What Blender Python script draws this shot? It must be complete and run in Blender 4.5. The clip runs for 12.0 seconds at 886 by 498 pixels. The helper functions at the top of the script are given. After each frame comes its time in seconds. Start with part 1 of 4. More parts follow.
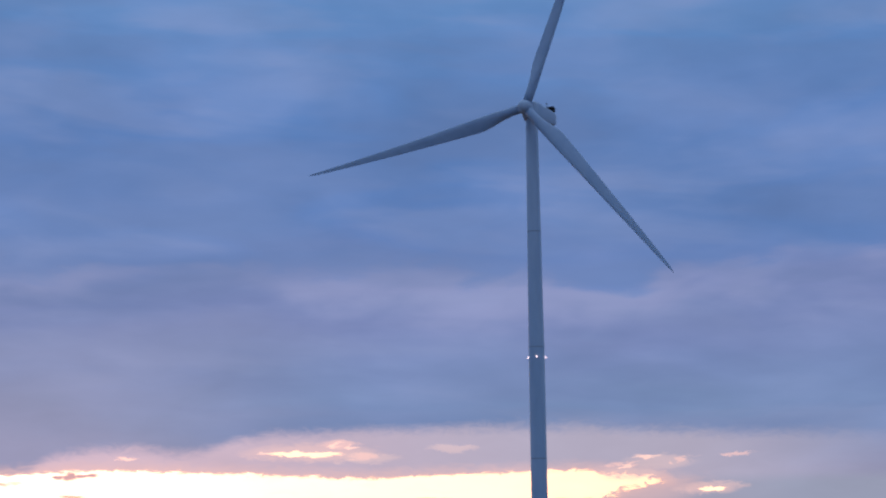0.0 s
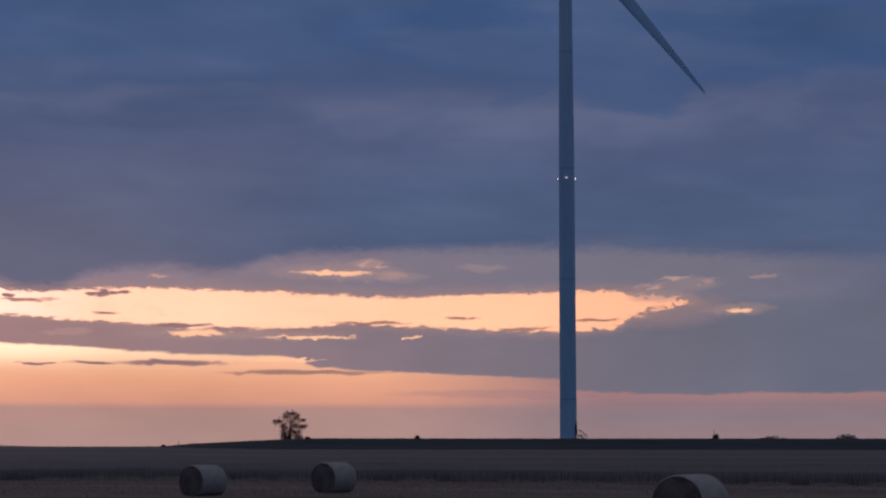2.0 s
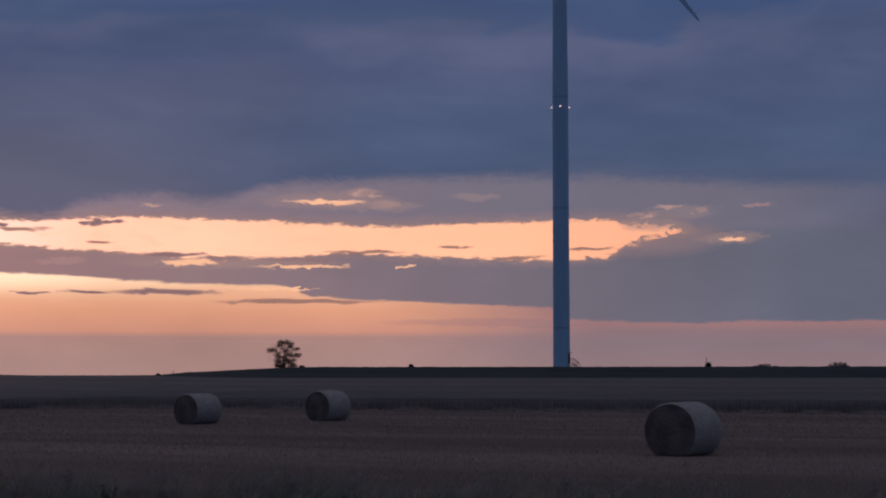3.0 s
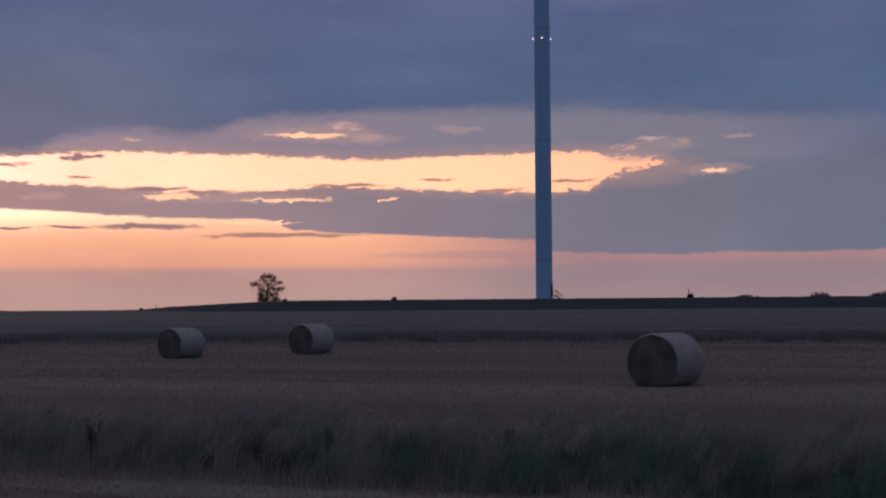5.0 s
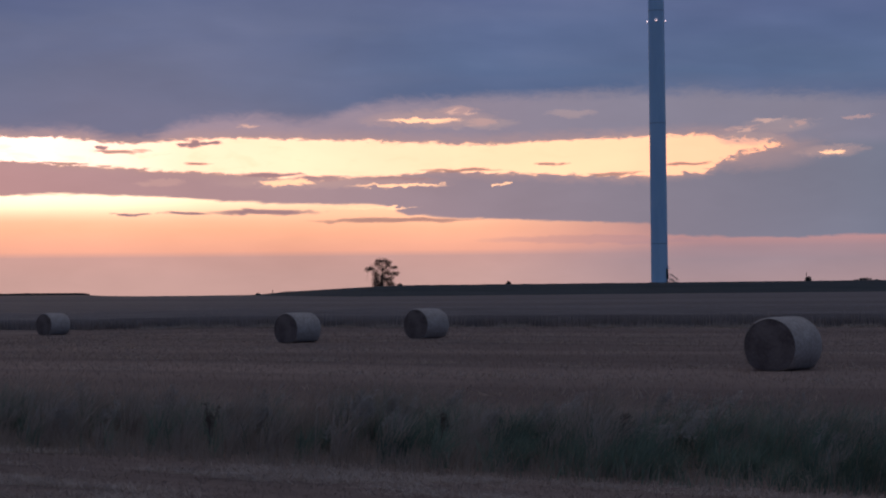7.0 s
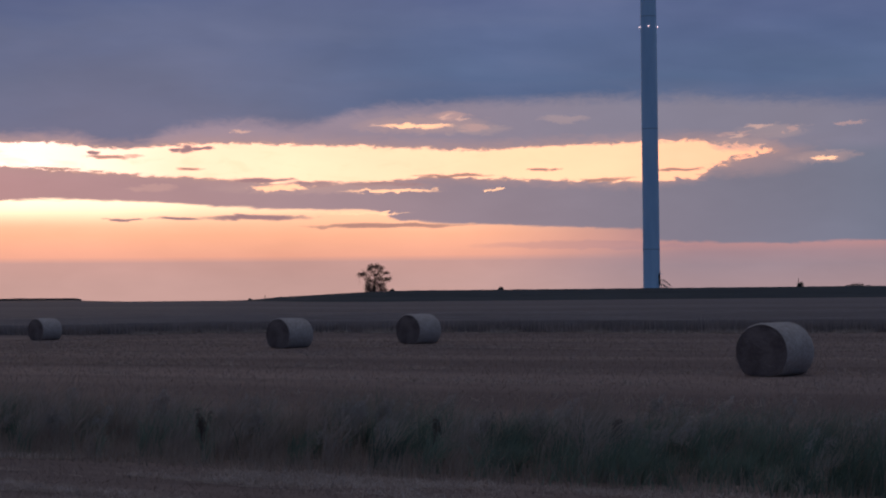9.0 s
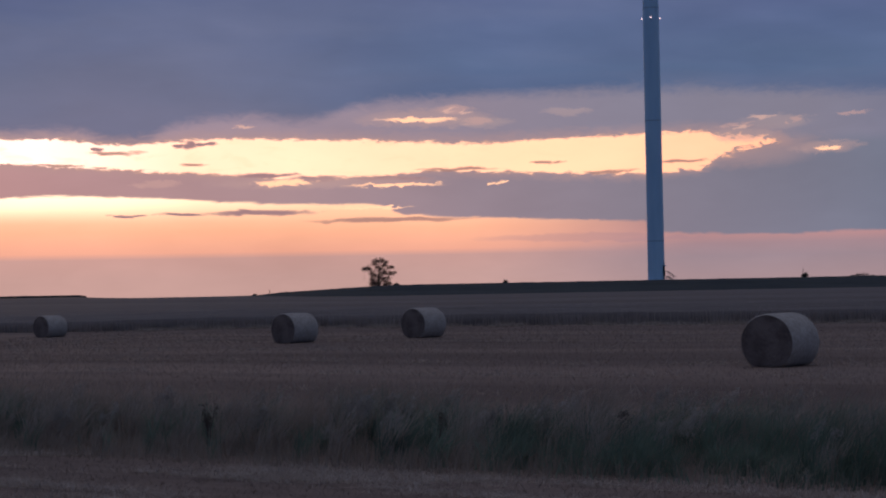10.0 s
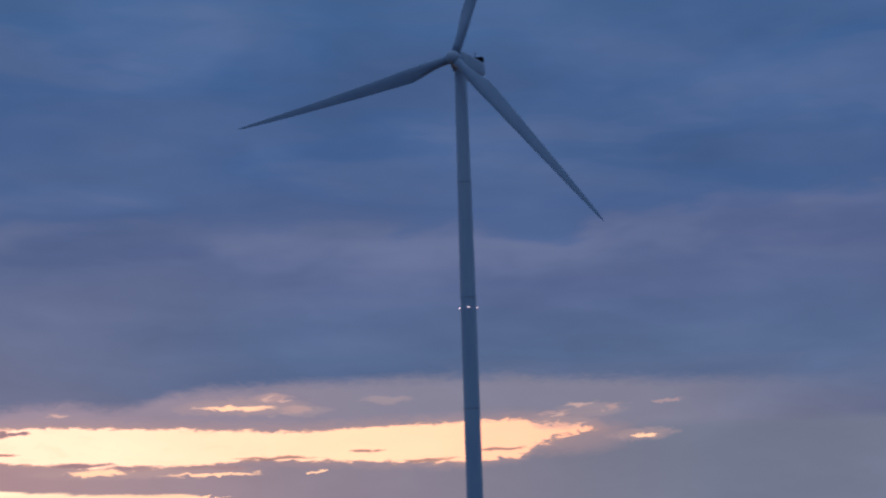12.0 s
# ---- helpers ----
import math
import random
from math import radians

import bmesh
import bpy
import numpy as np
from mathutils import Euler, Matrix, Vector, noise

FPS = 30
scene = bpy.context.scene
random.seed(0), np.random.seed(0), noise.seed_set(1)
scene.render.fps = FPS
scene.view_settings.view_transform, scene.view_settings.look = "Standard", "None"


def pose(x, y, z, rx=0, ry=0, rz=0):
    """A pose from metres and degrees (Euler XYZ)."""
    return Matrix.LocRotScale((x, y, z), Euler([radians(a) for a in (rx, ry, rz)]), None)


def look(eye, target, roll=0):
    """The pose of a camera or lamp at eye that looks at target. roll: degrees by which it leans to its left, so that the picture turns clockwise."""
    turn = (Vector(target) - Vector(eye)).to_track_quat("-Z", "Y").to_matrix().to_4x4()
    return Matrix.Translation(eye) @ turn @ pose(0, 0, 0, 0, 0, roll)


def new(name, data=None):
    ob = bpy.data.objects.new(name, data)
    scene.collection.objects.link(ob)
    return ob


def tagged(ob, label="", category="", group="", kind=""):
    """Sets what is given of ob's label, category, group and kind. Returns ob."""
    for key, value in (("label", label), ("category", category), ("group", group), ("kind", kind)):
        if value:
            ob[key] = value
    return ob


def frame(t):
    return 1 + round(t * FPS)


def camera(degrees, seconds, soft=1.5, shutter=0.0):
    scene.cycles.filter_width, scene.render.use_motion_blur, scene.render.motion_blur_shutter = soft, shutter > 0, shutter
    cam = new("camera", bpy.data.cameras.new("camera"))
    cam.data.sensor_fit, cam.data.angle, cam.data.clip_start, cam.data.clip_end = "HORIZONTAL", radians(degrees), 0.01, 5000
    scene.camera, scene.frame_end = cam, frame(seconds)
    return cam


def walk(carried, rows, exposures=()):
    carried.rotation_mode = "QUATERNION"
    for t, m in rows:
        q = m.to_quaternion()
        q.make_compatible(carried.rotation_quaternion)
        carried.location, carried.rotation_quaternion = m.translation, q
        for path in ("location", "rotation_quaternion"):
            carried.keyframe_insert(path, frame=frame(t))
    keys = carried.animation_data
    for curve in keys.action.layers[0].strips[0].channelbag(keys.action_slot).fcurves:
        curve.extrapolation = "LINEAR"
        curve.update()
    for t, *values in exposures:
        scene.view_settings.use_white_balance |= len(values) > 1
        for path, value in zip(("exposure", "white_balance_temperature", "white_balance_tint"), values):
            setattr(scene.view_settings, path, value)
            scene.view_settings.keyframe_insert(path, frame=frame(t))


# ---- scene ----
# Camera: held at eye height on one spot, turning.
EYE = Vector((0.0, 0.0, 1.8))
cam = camera(28.0, 12.0, soft=2.0, shutter=0.3)


def aim(yaw, pitch, roll):
    """yaw in degrees to the right of +y, pitch up."""
    a, b = radians(yaw), radians(pitch)
    way = Vector((math.sin(a) * math.cos(b), math.cos(a) * math.cos(b), math.sin(b)))
    return look(EYE, EYE + way * 100.0, roll)


PATH = [
    (0.0, aim(-3.01, 12.14, -0.57)), (0.2, aim(-3.48, 11.95, -0.25)), (0.5, aim(-3.83, 11.23, -0.11)), (0.8, aim(-3.91, 10.63, -0.11)), (1.0, aim(-4.00, 10.12, 0.03)),
    (1.2, aim(-4.31, 9.76, -0.10)), (1.5, aim(-4.81, 8.66, 0.30)), (1.8, aim(-3.92, 7.23, 0.18)), (2.0, aim(-4.02, 6.36, 0.05)), (2.3, aim(-3.41, 5.56, -0.04)), (2.5, aim(-3.34, 5.08, -0.02)),
    (2.8, aim(-3.18, 4.00, -0.03)), (3.0, aim(-3.81, 4.07, -0.03)), (3.2, aim(-3.80, 3.72, -0.04)), (4.8, aim(-3.44, 2.51, -0.41)),
    (5.0, aim(-3.25, 1.90, -0.43)), (5.2, aim(-3.27, 1.12, -0.20)), (5.3, aim(-3.31, 0.63, -0.10)), (5.5, aim(-3.57, 0.31, -0.16)), (5.8, aim(-5.35, 0.44, -0.37)), (6.0, aim(-6.90, 0.63, -0.41)),
    (6.3, aim(-7.41, 0.77, -0.53)), (6.5, aim(-7.16, 0.79, -0.53)), (7.0, aim(-6.94, 1.43, -0.59)), (7.5, aim(-6.65, 1.58, -0.61)),
    (7.7, aim(-6.00, 1.67, -0.68)), (9.3, aim(-6.76, 1.56, -0.54)), (9.5, aim(-6.27, 1.49, -0.51)),
    (9.8, aim(-6.81, 1.52, -0.87)), (10.0, aim(-6.83, 1.40, -1.07)), (10.3, aim(-6.37, 1.88, -0.95)), (10.5, aim(-5.67, 1.77, -1.02)), (10.8, aim(-3.76, 3.18, -0.70)), (11.0, aim(-2.38, 3.53, -1.00)),
    (11.2, aim(-2.25, 5.70, -1.24)), (11.3, aim(-1.73, 6.44, -1.15)), (11.5, aim(-2.08, 7.49, -1.31)), (11.7, aim(-2.00, 9.06, -1.50)), (11.8, aim(-1.85, 10.25, -1.70)), (12.0, aim(-0.77, 10.53, -1.81)),
]
EXPOSURES = [
    (0.0, 0.85, 6600, 10), (0.5, 0.90, 6600, 10), (1.0, 0.66, 6500, 10), (1.2, 0.16, 6500, 10), (1.5, -0.25, 6500, 10), (2.0, -0.42, 6450, 10), (2.2, -0.70, 6480, 11), (2.5, -0.72, 6500, 12), (2.8, -0.80, 6500, 12),
    (3.0, -0.55, 6500, 12), (5.0, -0.2, 6500, 10), (5.5, 0.05, 6450, 10), (6.0, 0.1, 6500, 10), (6.5, 0.1, 6500, 10), (7.0, 0.0, 6500, 10), (7.5, -0.0, 6500, 10),
    (9.5, -0.05, 6500, 10), (10.5, -0.0, 6500, 10), (11.0, -0.12, 6450, 10), (11.5, -0.54, 6300, 9), (11.8, -0.45, 6250, 9), (12.0, -0.04, 6150, 8),
]
walk(cam, PATH, EXPOSURES)


# ---- sky: a dusk cloud deck with bright gaps low in the west ----
class Nodes:
    """Small helper to write node arithmetic."""

    def __init__(self, tree):
        self.tree = tree

    def node(self, kind):
        return self.tree.nodes.new(kind)

    def put(self, socket, value):
        if isinstance(value, bpy.types.NodeSocket):
            self.tree.links.new(value, socket)
        else:
            socket.default_value = value

    def op(self, kind, *args):
        n = self.node("ShaderNodeMath")
        n.operation = kind
        for socket, value in zip(n.inputs, args):
            self.put(socket, value)
        return n.outputs[0]

    def add(self, a, b):
        return self.op("ADD", a, b)

    def sub(self, a, b):
        return self.op("SUBTRACT", a, b)

    def mul(self, a, b):
        return self.op("MULTIPLY", a, b)

    def smooth(self, lo, hi, x):
        """0 at lo, 1 at hi."""
        flip = lo > hi
        n = self.node("ShaderNodeMapRange")
        n.interpolation_type = "SMOOTHSTEP"
        self.put(n.inputs["Value"], x)
        n.inputs["From Min"].default_value, n.inputs["From Max"].default_value = min(lo, hi), max(lo, hi)
        n.inputs["To Min"].default_value, n.inputs["To Max"].default_value = (1, 0) if flip else (0, 1)
        return n.outputs["Result"]

    def vector(self, x, y, z):
        n = self.node("ShaderNodeCombineXYZ")
        for socket, value in zip(n.inputs, (x, y, z)):
            self.put(socket, value)
        return n.outputs[0]

    def noise(self, vector, scale=1.0, detail=4.0, rough=0.55, warp=0.0):
        n = self.node("ShaderNodeTexNoise")
        self.put(n.inputs["Vector"], vector)
        n.inputs["Scale"].default_value, n.inputs["Detail"].default_value = scale, detail
        n.inputs["Roughness"].default_value, n.inputs["Distortion"].default_value = rough, warp
        return n.outputs["Fac"]

    def mix(self, fac, a, b, blend="MIX"):
        n = self.node("ShaderNodeMix")
        n.data_type, n.blend_type, n.clamp_result = "RGBA", blend, False
        self.put(n.inputs[0], fac)
        for socket, value in ((n.inputs[6], a), (n.inputs[7], b)):
            self.put(socket, (*value, 1) if isinstance(value, tuple) and len(value) == 3 else value)
        return n.outputs[2]

    def ramp(self, x, lo, hi, stops):
        """stops: (value, colour) rows; x is read between lo and hi."""
        n = self.node("ShaderNodeMapRange")
        self.put(n.inputs["Value"], x)
        n.inputs["From Min"].default_value, n.inputs["From Max"].default_value = lo, hi
        r = self.node("ShaderNodeValToRGB")
        self.tree.links.new(n.outputs["Result"], r.inputs["Fac"])
        e = r.color_ramp.elements
        while len(e) < len(stops):
            e.new(0.5)
        for item, (at, colour) in zip(e, stops):
            item.position = (at - lo) / (hi - lo)
        for item, (at, colour) in zip(e, stops):
            item.color = (*colour, 1)
        return r.outputs["Color"]

    def curve(self, x, lo, hi, bottom, top, points):
        """A smooth line through (x, y) points."""
        n = self.node("ShaderNodeMapRange")
        self.put(n.inputs["Value"], x)
        n.inputs["From Min"].default_value, n.inputs["From Max"].default_value = lo, hi
        c = self.node("ShaderNodeFloatCurve")
        self.tree.links.new(n.outputs["Result"], c.inputs["Value"])
        pts = c.mapping.curves[0].points
        rows = [((px - lo) / (hi - lo), (py - bottom) / (top - bottom)) for px, py in points]
        for k, row in enumerate(rows):
            if k < 2:
                pts[k].location = row
            else:
                pts.new(*row)
        c.mapping.update()
        return self.add(self.mul(c.outputs[0], top - bottom), bottom)


def sky():
    world = bpy.data.worlds.new("dusk_sky")
    scene.world = world
    world.use_nodes = True
    tree = world.node_tree
    tree.nodes.clear()
    k = Nodes(tree)
    co = k.node("ShaderNodeTexCoord").outputs["Generated"]
    xyz = k.node("ShaderNodeSeparateXYZ")
    tree.links.new(co, xyz.inputs[0])
    deg = 180 / math.pi
    u = k.mul(k.op("ARCTAN2", xyz.outputs[0], xyz.outputs[1]), deg)
    v = k.mul(k.op("ARCSINE", xyz.outputs[2]), deg)

    fine = k.noise(k.vector(k.mul(u, 0.8), k.mul(v, 2.6), 0.0), 1.0, 5.0, 0.55, 0.6)
    frill = k.noise(k.vector(k.mul(u, 1.2), k.mul(v, 2.9), 4.0), 1.7, 6.0, 0.62, 0.7)
    wide = k.noise(k.vector(k.mul(u, 0.13), k.mul(v, 0.55), 2.0), 1.0, 4.0, 0.5, 0.8)
    soft = k.noise(k.vector(k.mul(u, 0.05), k.mul(v, 0.22), 7.0), 1.0, 3.0, 0.5, 0.4)
    puff = k.noise(k.vector(k.mul(u, 0.16), k.mul(v, 0.34), 11.0), 1.0, 3.5, 0.48, 0.25)
    ve = k.add(v, k.mul(k.sub(frill, 0.5), k.add(0.40, k.mul(k.smooth(-0.5, 4.0, u), 0.60))))
    vs = k.add(v, k.mul(k.sub(fine, 0.5), 0.30))
    vp = k.add(v, k.mul(k.sub(frill, 0.5), 0.42))
    up = k.add(u, k.add(k.mul(k.sub(frill, 0.5), 1.1), k.mul(k.sub(fine, 0.5), 1.0)))
    vw = k.add(v, k.add(k.mul(k.sub(wide, 0.5), 2.6), k.mul(k.sub(soft, 0.5), 2.2)))

    # cool deck from the gaps up to the zenith
    deck = k.ramp(vw, 0.0, 90.0, [
        (0.0, (0.20, 0.18, 0.25)), (4.5, (0.150, 0.156, 0.250)), (7.0, (0.100, 0.149, 0.272)), (9.5, (0.103, 0.134, 0.270)), (11.3, (0.094, 0.130, 0.272)),
        (12.6, (0.058, 0.118, 0.278)), (16.0, (0.052, 0.118, 0.285)), (20.0, (0.064, 0.142, 0.305)), (34.0, (0.145, 0.185, 0.275)), (60.0, (0.385, 0.435, 0.535)), (90.0, (0.44, 0.49, 0.59))])
    deck = k.mix(k.mul(k.smooth(0.36, 0.74, puff), 0.34), deck, (0.118, 0.160, 0.298))
    deck = k.mix(k.mul(k.smooth(0.42, 0.70, soft), 0.45), deck, (0.068, 0.112, 0.232))
    wisp = k.noise(k.vector(k.add(k.mul(u, 0.30), k.mul(v, 0.12)), k.mul(v, 0.95), 17.0), 1.0, 4.0, 0.45, 0.5)
    deck = k.mix(k.mul(k.smooth(0.46, 0.78, wisp), 0.16), deck, (0.140, 0.178, 0.318))
    deck = k.mix(k.mul(k.smooth(0.54, 0.28, wisp), 0.13), deck, (0.066, 0.104, 0.222))
    # a pale shelf of cloud with a lumpy top, and the darker blue over it
    vq = k.add(v, k.add(k.mul(k.sub(puff, 0.5), 3.0), k.add(k.mul(k.sub(wisp, 0.5), 1.6), k.mul(k.sub(fine, 0.5), 0.5))))
    shelf = k.curve(u, -24, 12, 8, 14, [(-24, 11.0), (-17, 11.3), (-9, 11.45), (-3.6, 11.65), (0.1, 11.4), (2.6, 11.2), (6, 11.6), (12, 11.85)])
    over = k.sub(vq, shelf)
    deck = k.mix(k.mul(k.mul(k.smooth(-0.15, 0.45, over), k.smooth(3.0, 0.4, over)), k.add(0.22, k.mul(k.smooth(-8.0, 6.0, u), 0.42))), deck, (0.056, 0.112, 0.262))
    deck = k.mix(k.mul(k.mul(k.smooth(0.25, -0.35, over), k.smooth(-2.6, -0.4, over)), k.add(0.12, k.mul(k.smooth(0.40, 0.62, puff), 0.5))), deck, (0.158, 0.174, 0.298))
    # long darker rolls lower in the deck
    roll = k.noise(k.vector(k.mul(u, 0.075), k.add(k.mul(v, 0.42), k.mul(u, 0.02)), 23.0), 1.0, 4.0, 0.48, 0.35)
    deck = k.mix(k.mul(k.smooth(0.47, 0.60, roll), 0.30), deck, (0.074, 0.112, 0.226))
    deck = k.mix(k.mul(k.smooth(0.50, 0.36, roll), 0.26), deck, (0.150, 0.182, 0.310))
    deck = k.mix(k.mul(k.mul(k.smooth(-5.0, -15.0, u), k.smooth(10.5, 6.5, vw)), 0.55), deck, (0.168, 0.166, 0.252))
    # mauve underside over the gaps
    edge = k.curve(u, -24, 12, 4, 8, [(-24, 5.3), (-21, 5.25), (-18.5, 5.3), (-17, 4.85), (-15.4, 5.5), (-13, 5.75), (-11.5, 5.55),
                                      (-9.5, 6.1), (-7, 6.25), (-3, 6.42), (1, 6.34), (5, 6.10), (8, 6.0), (12, 5.9)])
    under = k.mul(k.smooth(0.30, -0.28, k.sub(k.add(vp, k.mul(k.sub(puff, 0.5), 0.9)), edge)), k.smooth(14.0, 4.0, u))
    mauve = k.mix(k.smooth(-16.0, 2.0, u), (0.375, 0.275, 0.335), (0.252, 0.230, 0.298))
    deck = k.mix(k.mul(under, 0.9), deck, mauve)
    # grey-pink bank between the two gaps
    bank = k.ramp(u, -24, 14, [(-22.0, (0.50, 0.275, 0.285)), (-12.0, (0.40, 0.265, 0.290)), (-6.0, (0.300, 0.232, 0.280)), (0.0, (0.236, 0.210, 0.270)), (8.0, (0.176, 0.192, 0.268))])
    in_bank = k.mul(k.smooth(4.9, 4.4, v), k.smooth(60, 25, k.op("ABSOLUTE", k.add(u, 16.0))))
    col = k.mix(in_bank, deck, bank)
    # low clear strip, and the haze on the horizon
    warm = k.ramp(v, 0.0, 3.4, [(0.0, (0.565, 0.350, 0.325)), (0.6, (0.560, 0.342, 0.320)), (1.22, (0.580, 0.335, 0.308)), (1.42, (0.90, 0.412, 0.298)), (2.1, (1.08, 0.500, 0.312)), (2.7, (1.22, 0.640, 0.40)), (3.2, (1.40, 0.90, 0.58))])
    lit = k.mul(k.smooth(2.3, 3.3, v), k.smooth(-9, -20, u))
    warm = k.mix(lit, warm, (1.9, 1.34, 0.92))
    pale = k.ramp(v, 0.0, 3.4, [(0.0, (0.408, 0.278, 0.295)), (1.0, (0.330, 0.243, 0.280)), (1.40, (0.365, 0.241, 0.273)), (1.65, (0.46, 0.255, 0.268)), (3.4, (0.26, 0.20, 0.26))])
    low = k.mix(k.smooth(-7.0, 2.0, u), warm, pale)
    far_low = k.ramp(v, 0.0, 60.0, [(0.0, (0.050, 0.108, 0.250)), (12.0, (0.050, 0.118, 0.280)), (30.0, (0.085, 0.150, 0.270)), (60.0, (0.385, 0.435, 0.535))])
    rim = k.curve(u, -24, 12, 0, 5, [(-24, 3.1), (-21, 3.18), (-19.8, 3.24), (-17.7, 3.21), (-14.8, 3.11), (-13.2, 2.98), (-11.2, 2.93),
                                     (-8.9, 2.87), (-8.3, 2.62), (-7.0, 2.49), (-5.0, 2.39), (-3.2, 2.32), (-0.35, 2.14), (0.35, 1.82), (1.2, 1.75), (8, 1.72), (12, 1.75)])
    below = k.smooth(0.05, -0.06, k.sub(vs, rim))
    col = k.mix(below, col, low)
    glow_fac = k.mul(k.smooth(2.2, 0.0, k.add(k.op("POWER", k.op("DIVIDE", k.sub(up, 2.6), 2.2), 2.0), k.op("POWER", k.op("DIVIDE", k.sub(vp, 4.45), 0.55), 2.0))), 0.55)
    col = k.mix(glow_fac, col, (0.46, 0.295, 0.295))
    # main bright gap
    top = k.curve(u, -24, 12, 3, 6, [(-24, 4.95), (-21.2, 5.05), (-18.9, 5.04), (-17, 4.87), (-15.5, 4.98), (-14.1, 5.06), (-12.3, 5.04), (-10, 4.96),
                                     (-8, 4.90), (-5.8, 4.82), (-3.9, 4.87), (-2.3, 4.92), (-0.3, 4.97), (1.3, 4.99), (2.6, 4.86), (3.9, 4.66), (4.6, 4.3), (12, 3.2)])
    foot = k.curve(u, -24, 12, 3, 6, [(-24, 4.3), (-21.2, 4.27), (-19.4, 4.18), (-17.7, 4.10), (-16, 3.98), (-13.2, 3.82), (-11.2, 3.69), (-9.8, 3.73),
                                      (-8.3, 3.81), (-7.0, 3.93), (-5.4, 3.84), (-3.2, 3.77), (-0.3, 3.66), (1.0, 3.74), (1.7, 3.88), (2.05, 4.16), (2.9, 4.40), (4.0, 4.60), (12, 5.5)])
    gap = k.mul(k.smooth(-0.06, 0.09, k.sub(top, ve)), k.smooth(-0.06, 0.09, k.sub(ve, foot)))
    gap = k.mul(gap, k.smooth(-40, -26, u))
    halo = k.mul(k.mul(k.smooth(-0.42, 0.05, k.sub(top, vp)), k.smooth(-0.30, 0.05, k.sub(vp, foot))), k.smooth(-40, -26, u))
    col = k.mix(k.mul(halo, 0.55), col, (0.47, 0.292, 0.285))
    hot = k.ramp(u, -24, 8, [(-24.0, (1.05, 0.80, 0.66)), (-19.5, (1.03, 0.76, 0.61)), (-15.0, (0.92, 0.58, 0.39)), (-4.0, (0.84, 0.50, 0.30)), (4.0, (0.78, 0.40, 0.235))])
    hot = k.mix(1.0, hot, (1.95, 1.65, 1.68), "MULTIPLY")
    hot = k.mix(k.mul(k.smooth(0.56, 0.72, wide), 0.4), hot, (1.25, 0.76, 0.46))
    hot = k.mix(k.mul(k.smooth(0.50, 0.70, fine), 0.30), hot, (1.12, 0.70, 0.43))
    fringe = k.mix(k.smooth(0.15, 0.8, gap), (0.80, 0.42, 0.27), hot)
    col = k.mix(gap, col, fringe)

    def patch(colour, at, base, blur, gain=1.0):
        total = 0.0
        for pu, pv, ru, rv in at:
            a, b = k.op("DIVIDE", k.sub(up, pu), ru), k.op("DIVIDE", k.sub(vp if blur else vs, pv), rv)
            total = k.op("MAXIMUM", total, k.smooth(1.9, 0.25, k.add(k.mul(a, a), k.mul(b, b))))
        return k.mix(k.mul(total, gain), base, colour)

    # wisps of cloud in the gaps
    col = patch((0.36, 0.215, 0.235), [(-14.86, 4.86, 0.34, 0.11), (-15.3, 4.80, 0.25, 0.05), (-14.35, 4.88, 0.32, 0.05), (-17.9, 4.72, 0.25, 0.07), (-12.48, 3.86, 0.9, 0.07), (-10.96, 3.72, 0.75, 0.10), (-8.53, 3.70, 1.2, 0.07),
                                      (-12.66, 2.66, 1.55, 0.09), (-16.9, 2.62, 0.55, 0.04), (-15.2, 2.62, 0.75, 0.05)], col, False)
    col = patch((0.40, 0.22, 0.20), [(-3.55, 4.12, 0.5, 0.045), (-14.8, 4.22, 0.45, 0.045), (-17.3, 4.60, 0.8, 0.06), (-6.3, 3.96, 1.1, 0.05),
                                    (0.85, 4.05, 0.7, 0.05), (-1.43, 3.80, 0.7, 0.05), (-8.4, 2.38, 2.3, 0.075), (-19.0, 4.22, 0.8, 0.05)], col, False, 0.9)
    col = patch((0.33, 0.225, 0.28), [(-2.7, 1.70, 2.6, 0.12), (-0.6, 1.62, 2.0, 0.08)], col, False, 0.3)
    col = patch((0.52, 0.335, 0.32), [(-7.3, 5.62, 1.9, 0.26), (5.40, 4.36, 0.9, 0.18), (-10.5, 3.60, 3.2, 0.17)], col, True, 0.5)
    col = patch((0.43, 0.315, 0.33), [(3.9, 5.22, 1.0, 0.20), (2.9, 4.85, 0.9, 0.22), (-5.6, 5.45, 0.9, 0.16), (-2.8, 5.75, 0.7, 0.12)], col, True, 0.55)
    # small bright chinks
    col = patch((1.4, 0.75, 0.46), [(-7.55, 5.57, 0.95, 0.085), (5.46, 4.33, 0.36, 0.075), (-5.11, 3.52, 0.14, 0.035), (-11.9, 3.62, 0.85, 0.085), (-8.3, 3.50, 1.4, 0.05), (-9.2, 2.78, 1.2, 0.035)], col, True)
    col = patch((0.62, 0.37, 0.34), [(4.4, 5.28, 0.22, 0.08), (6.3, 5.42, 0.5, 0.05), (-13.19, 5.43, 0.30, 0.06), (-6.4, 5.9, 0.6, 0.12), (-16.0, 3.60, 0.7, 0.10), (-5.7, 5.5, 0.5, 0.1), (2.6, 5.15, 0.4, 0.07)], col, True, 0.5)

    col = patch((0.88, 0.52, 0.42), [(3.46, 5.38, 0.26, 0.075), (2.7, 5.08, 0.16, 0.05), (-6.55, 5.86, 0.20, 0.07), (-5.95, 5.82, 0.16, 0.05), (-13.2, 5.42, 0.22, 0.045), (-8.75, 5.58, 0.26, 0.05)], col, True, 0.5)

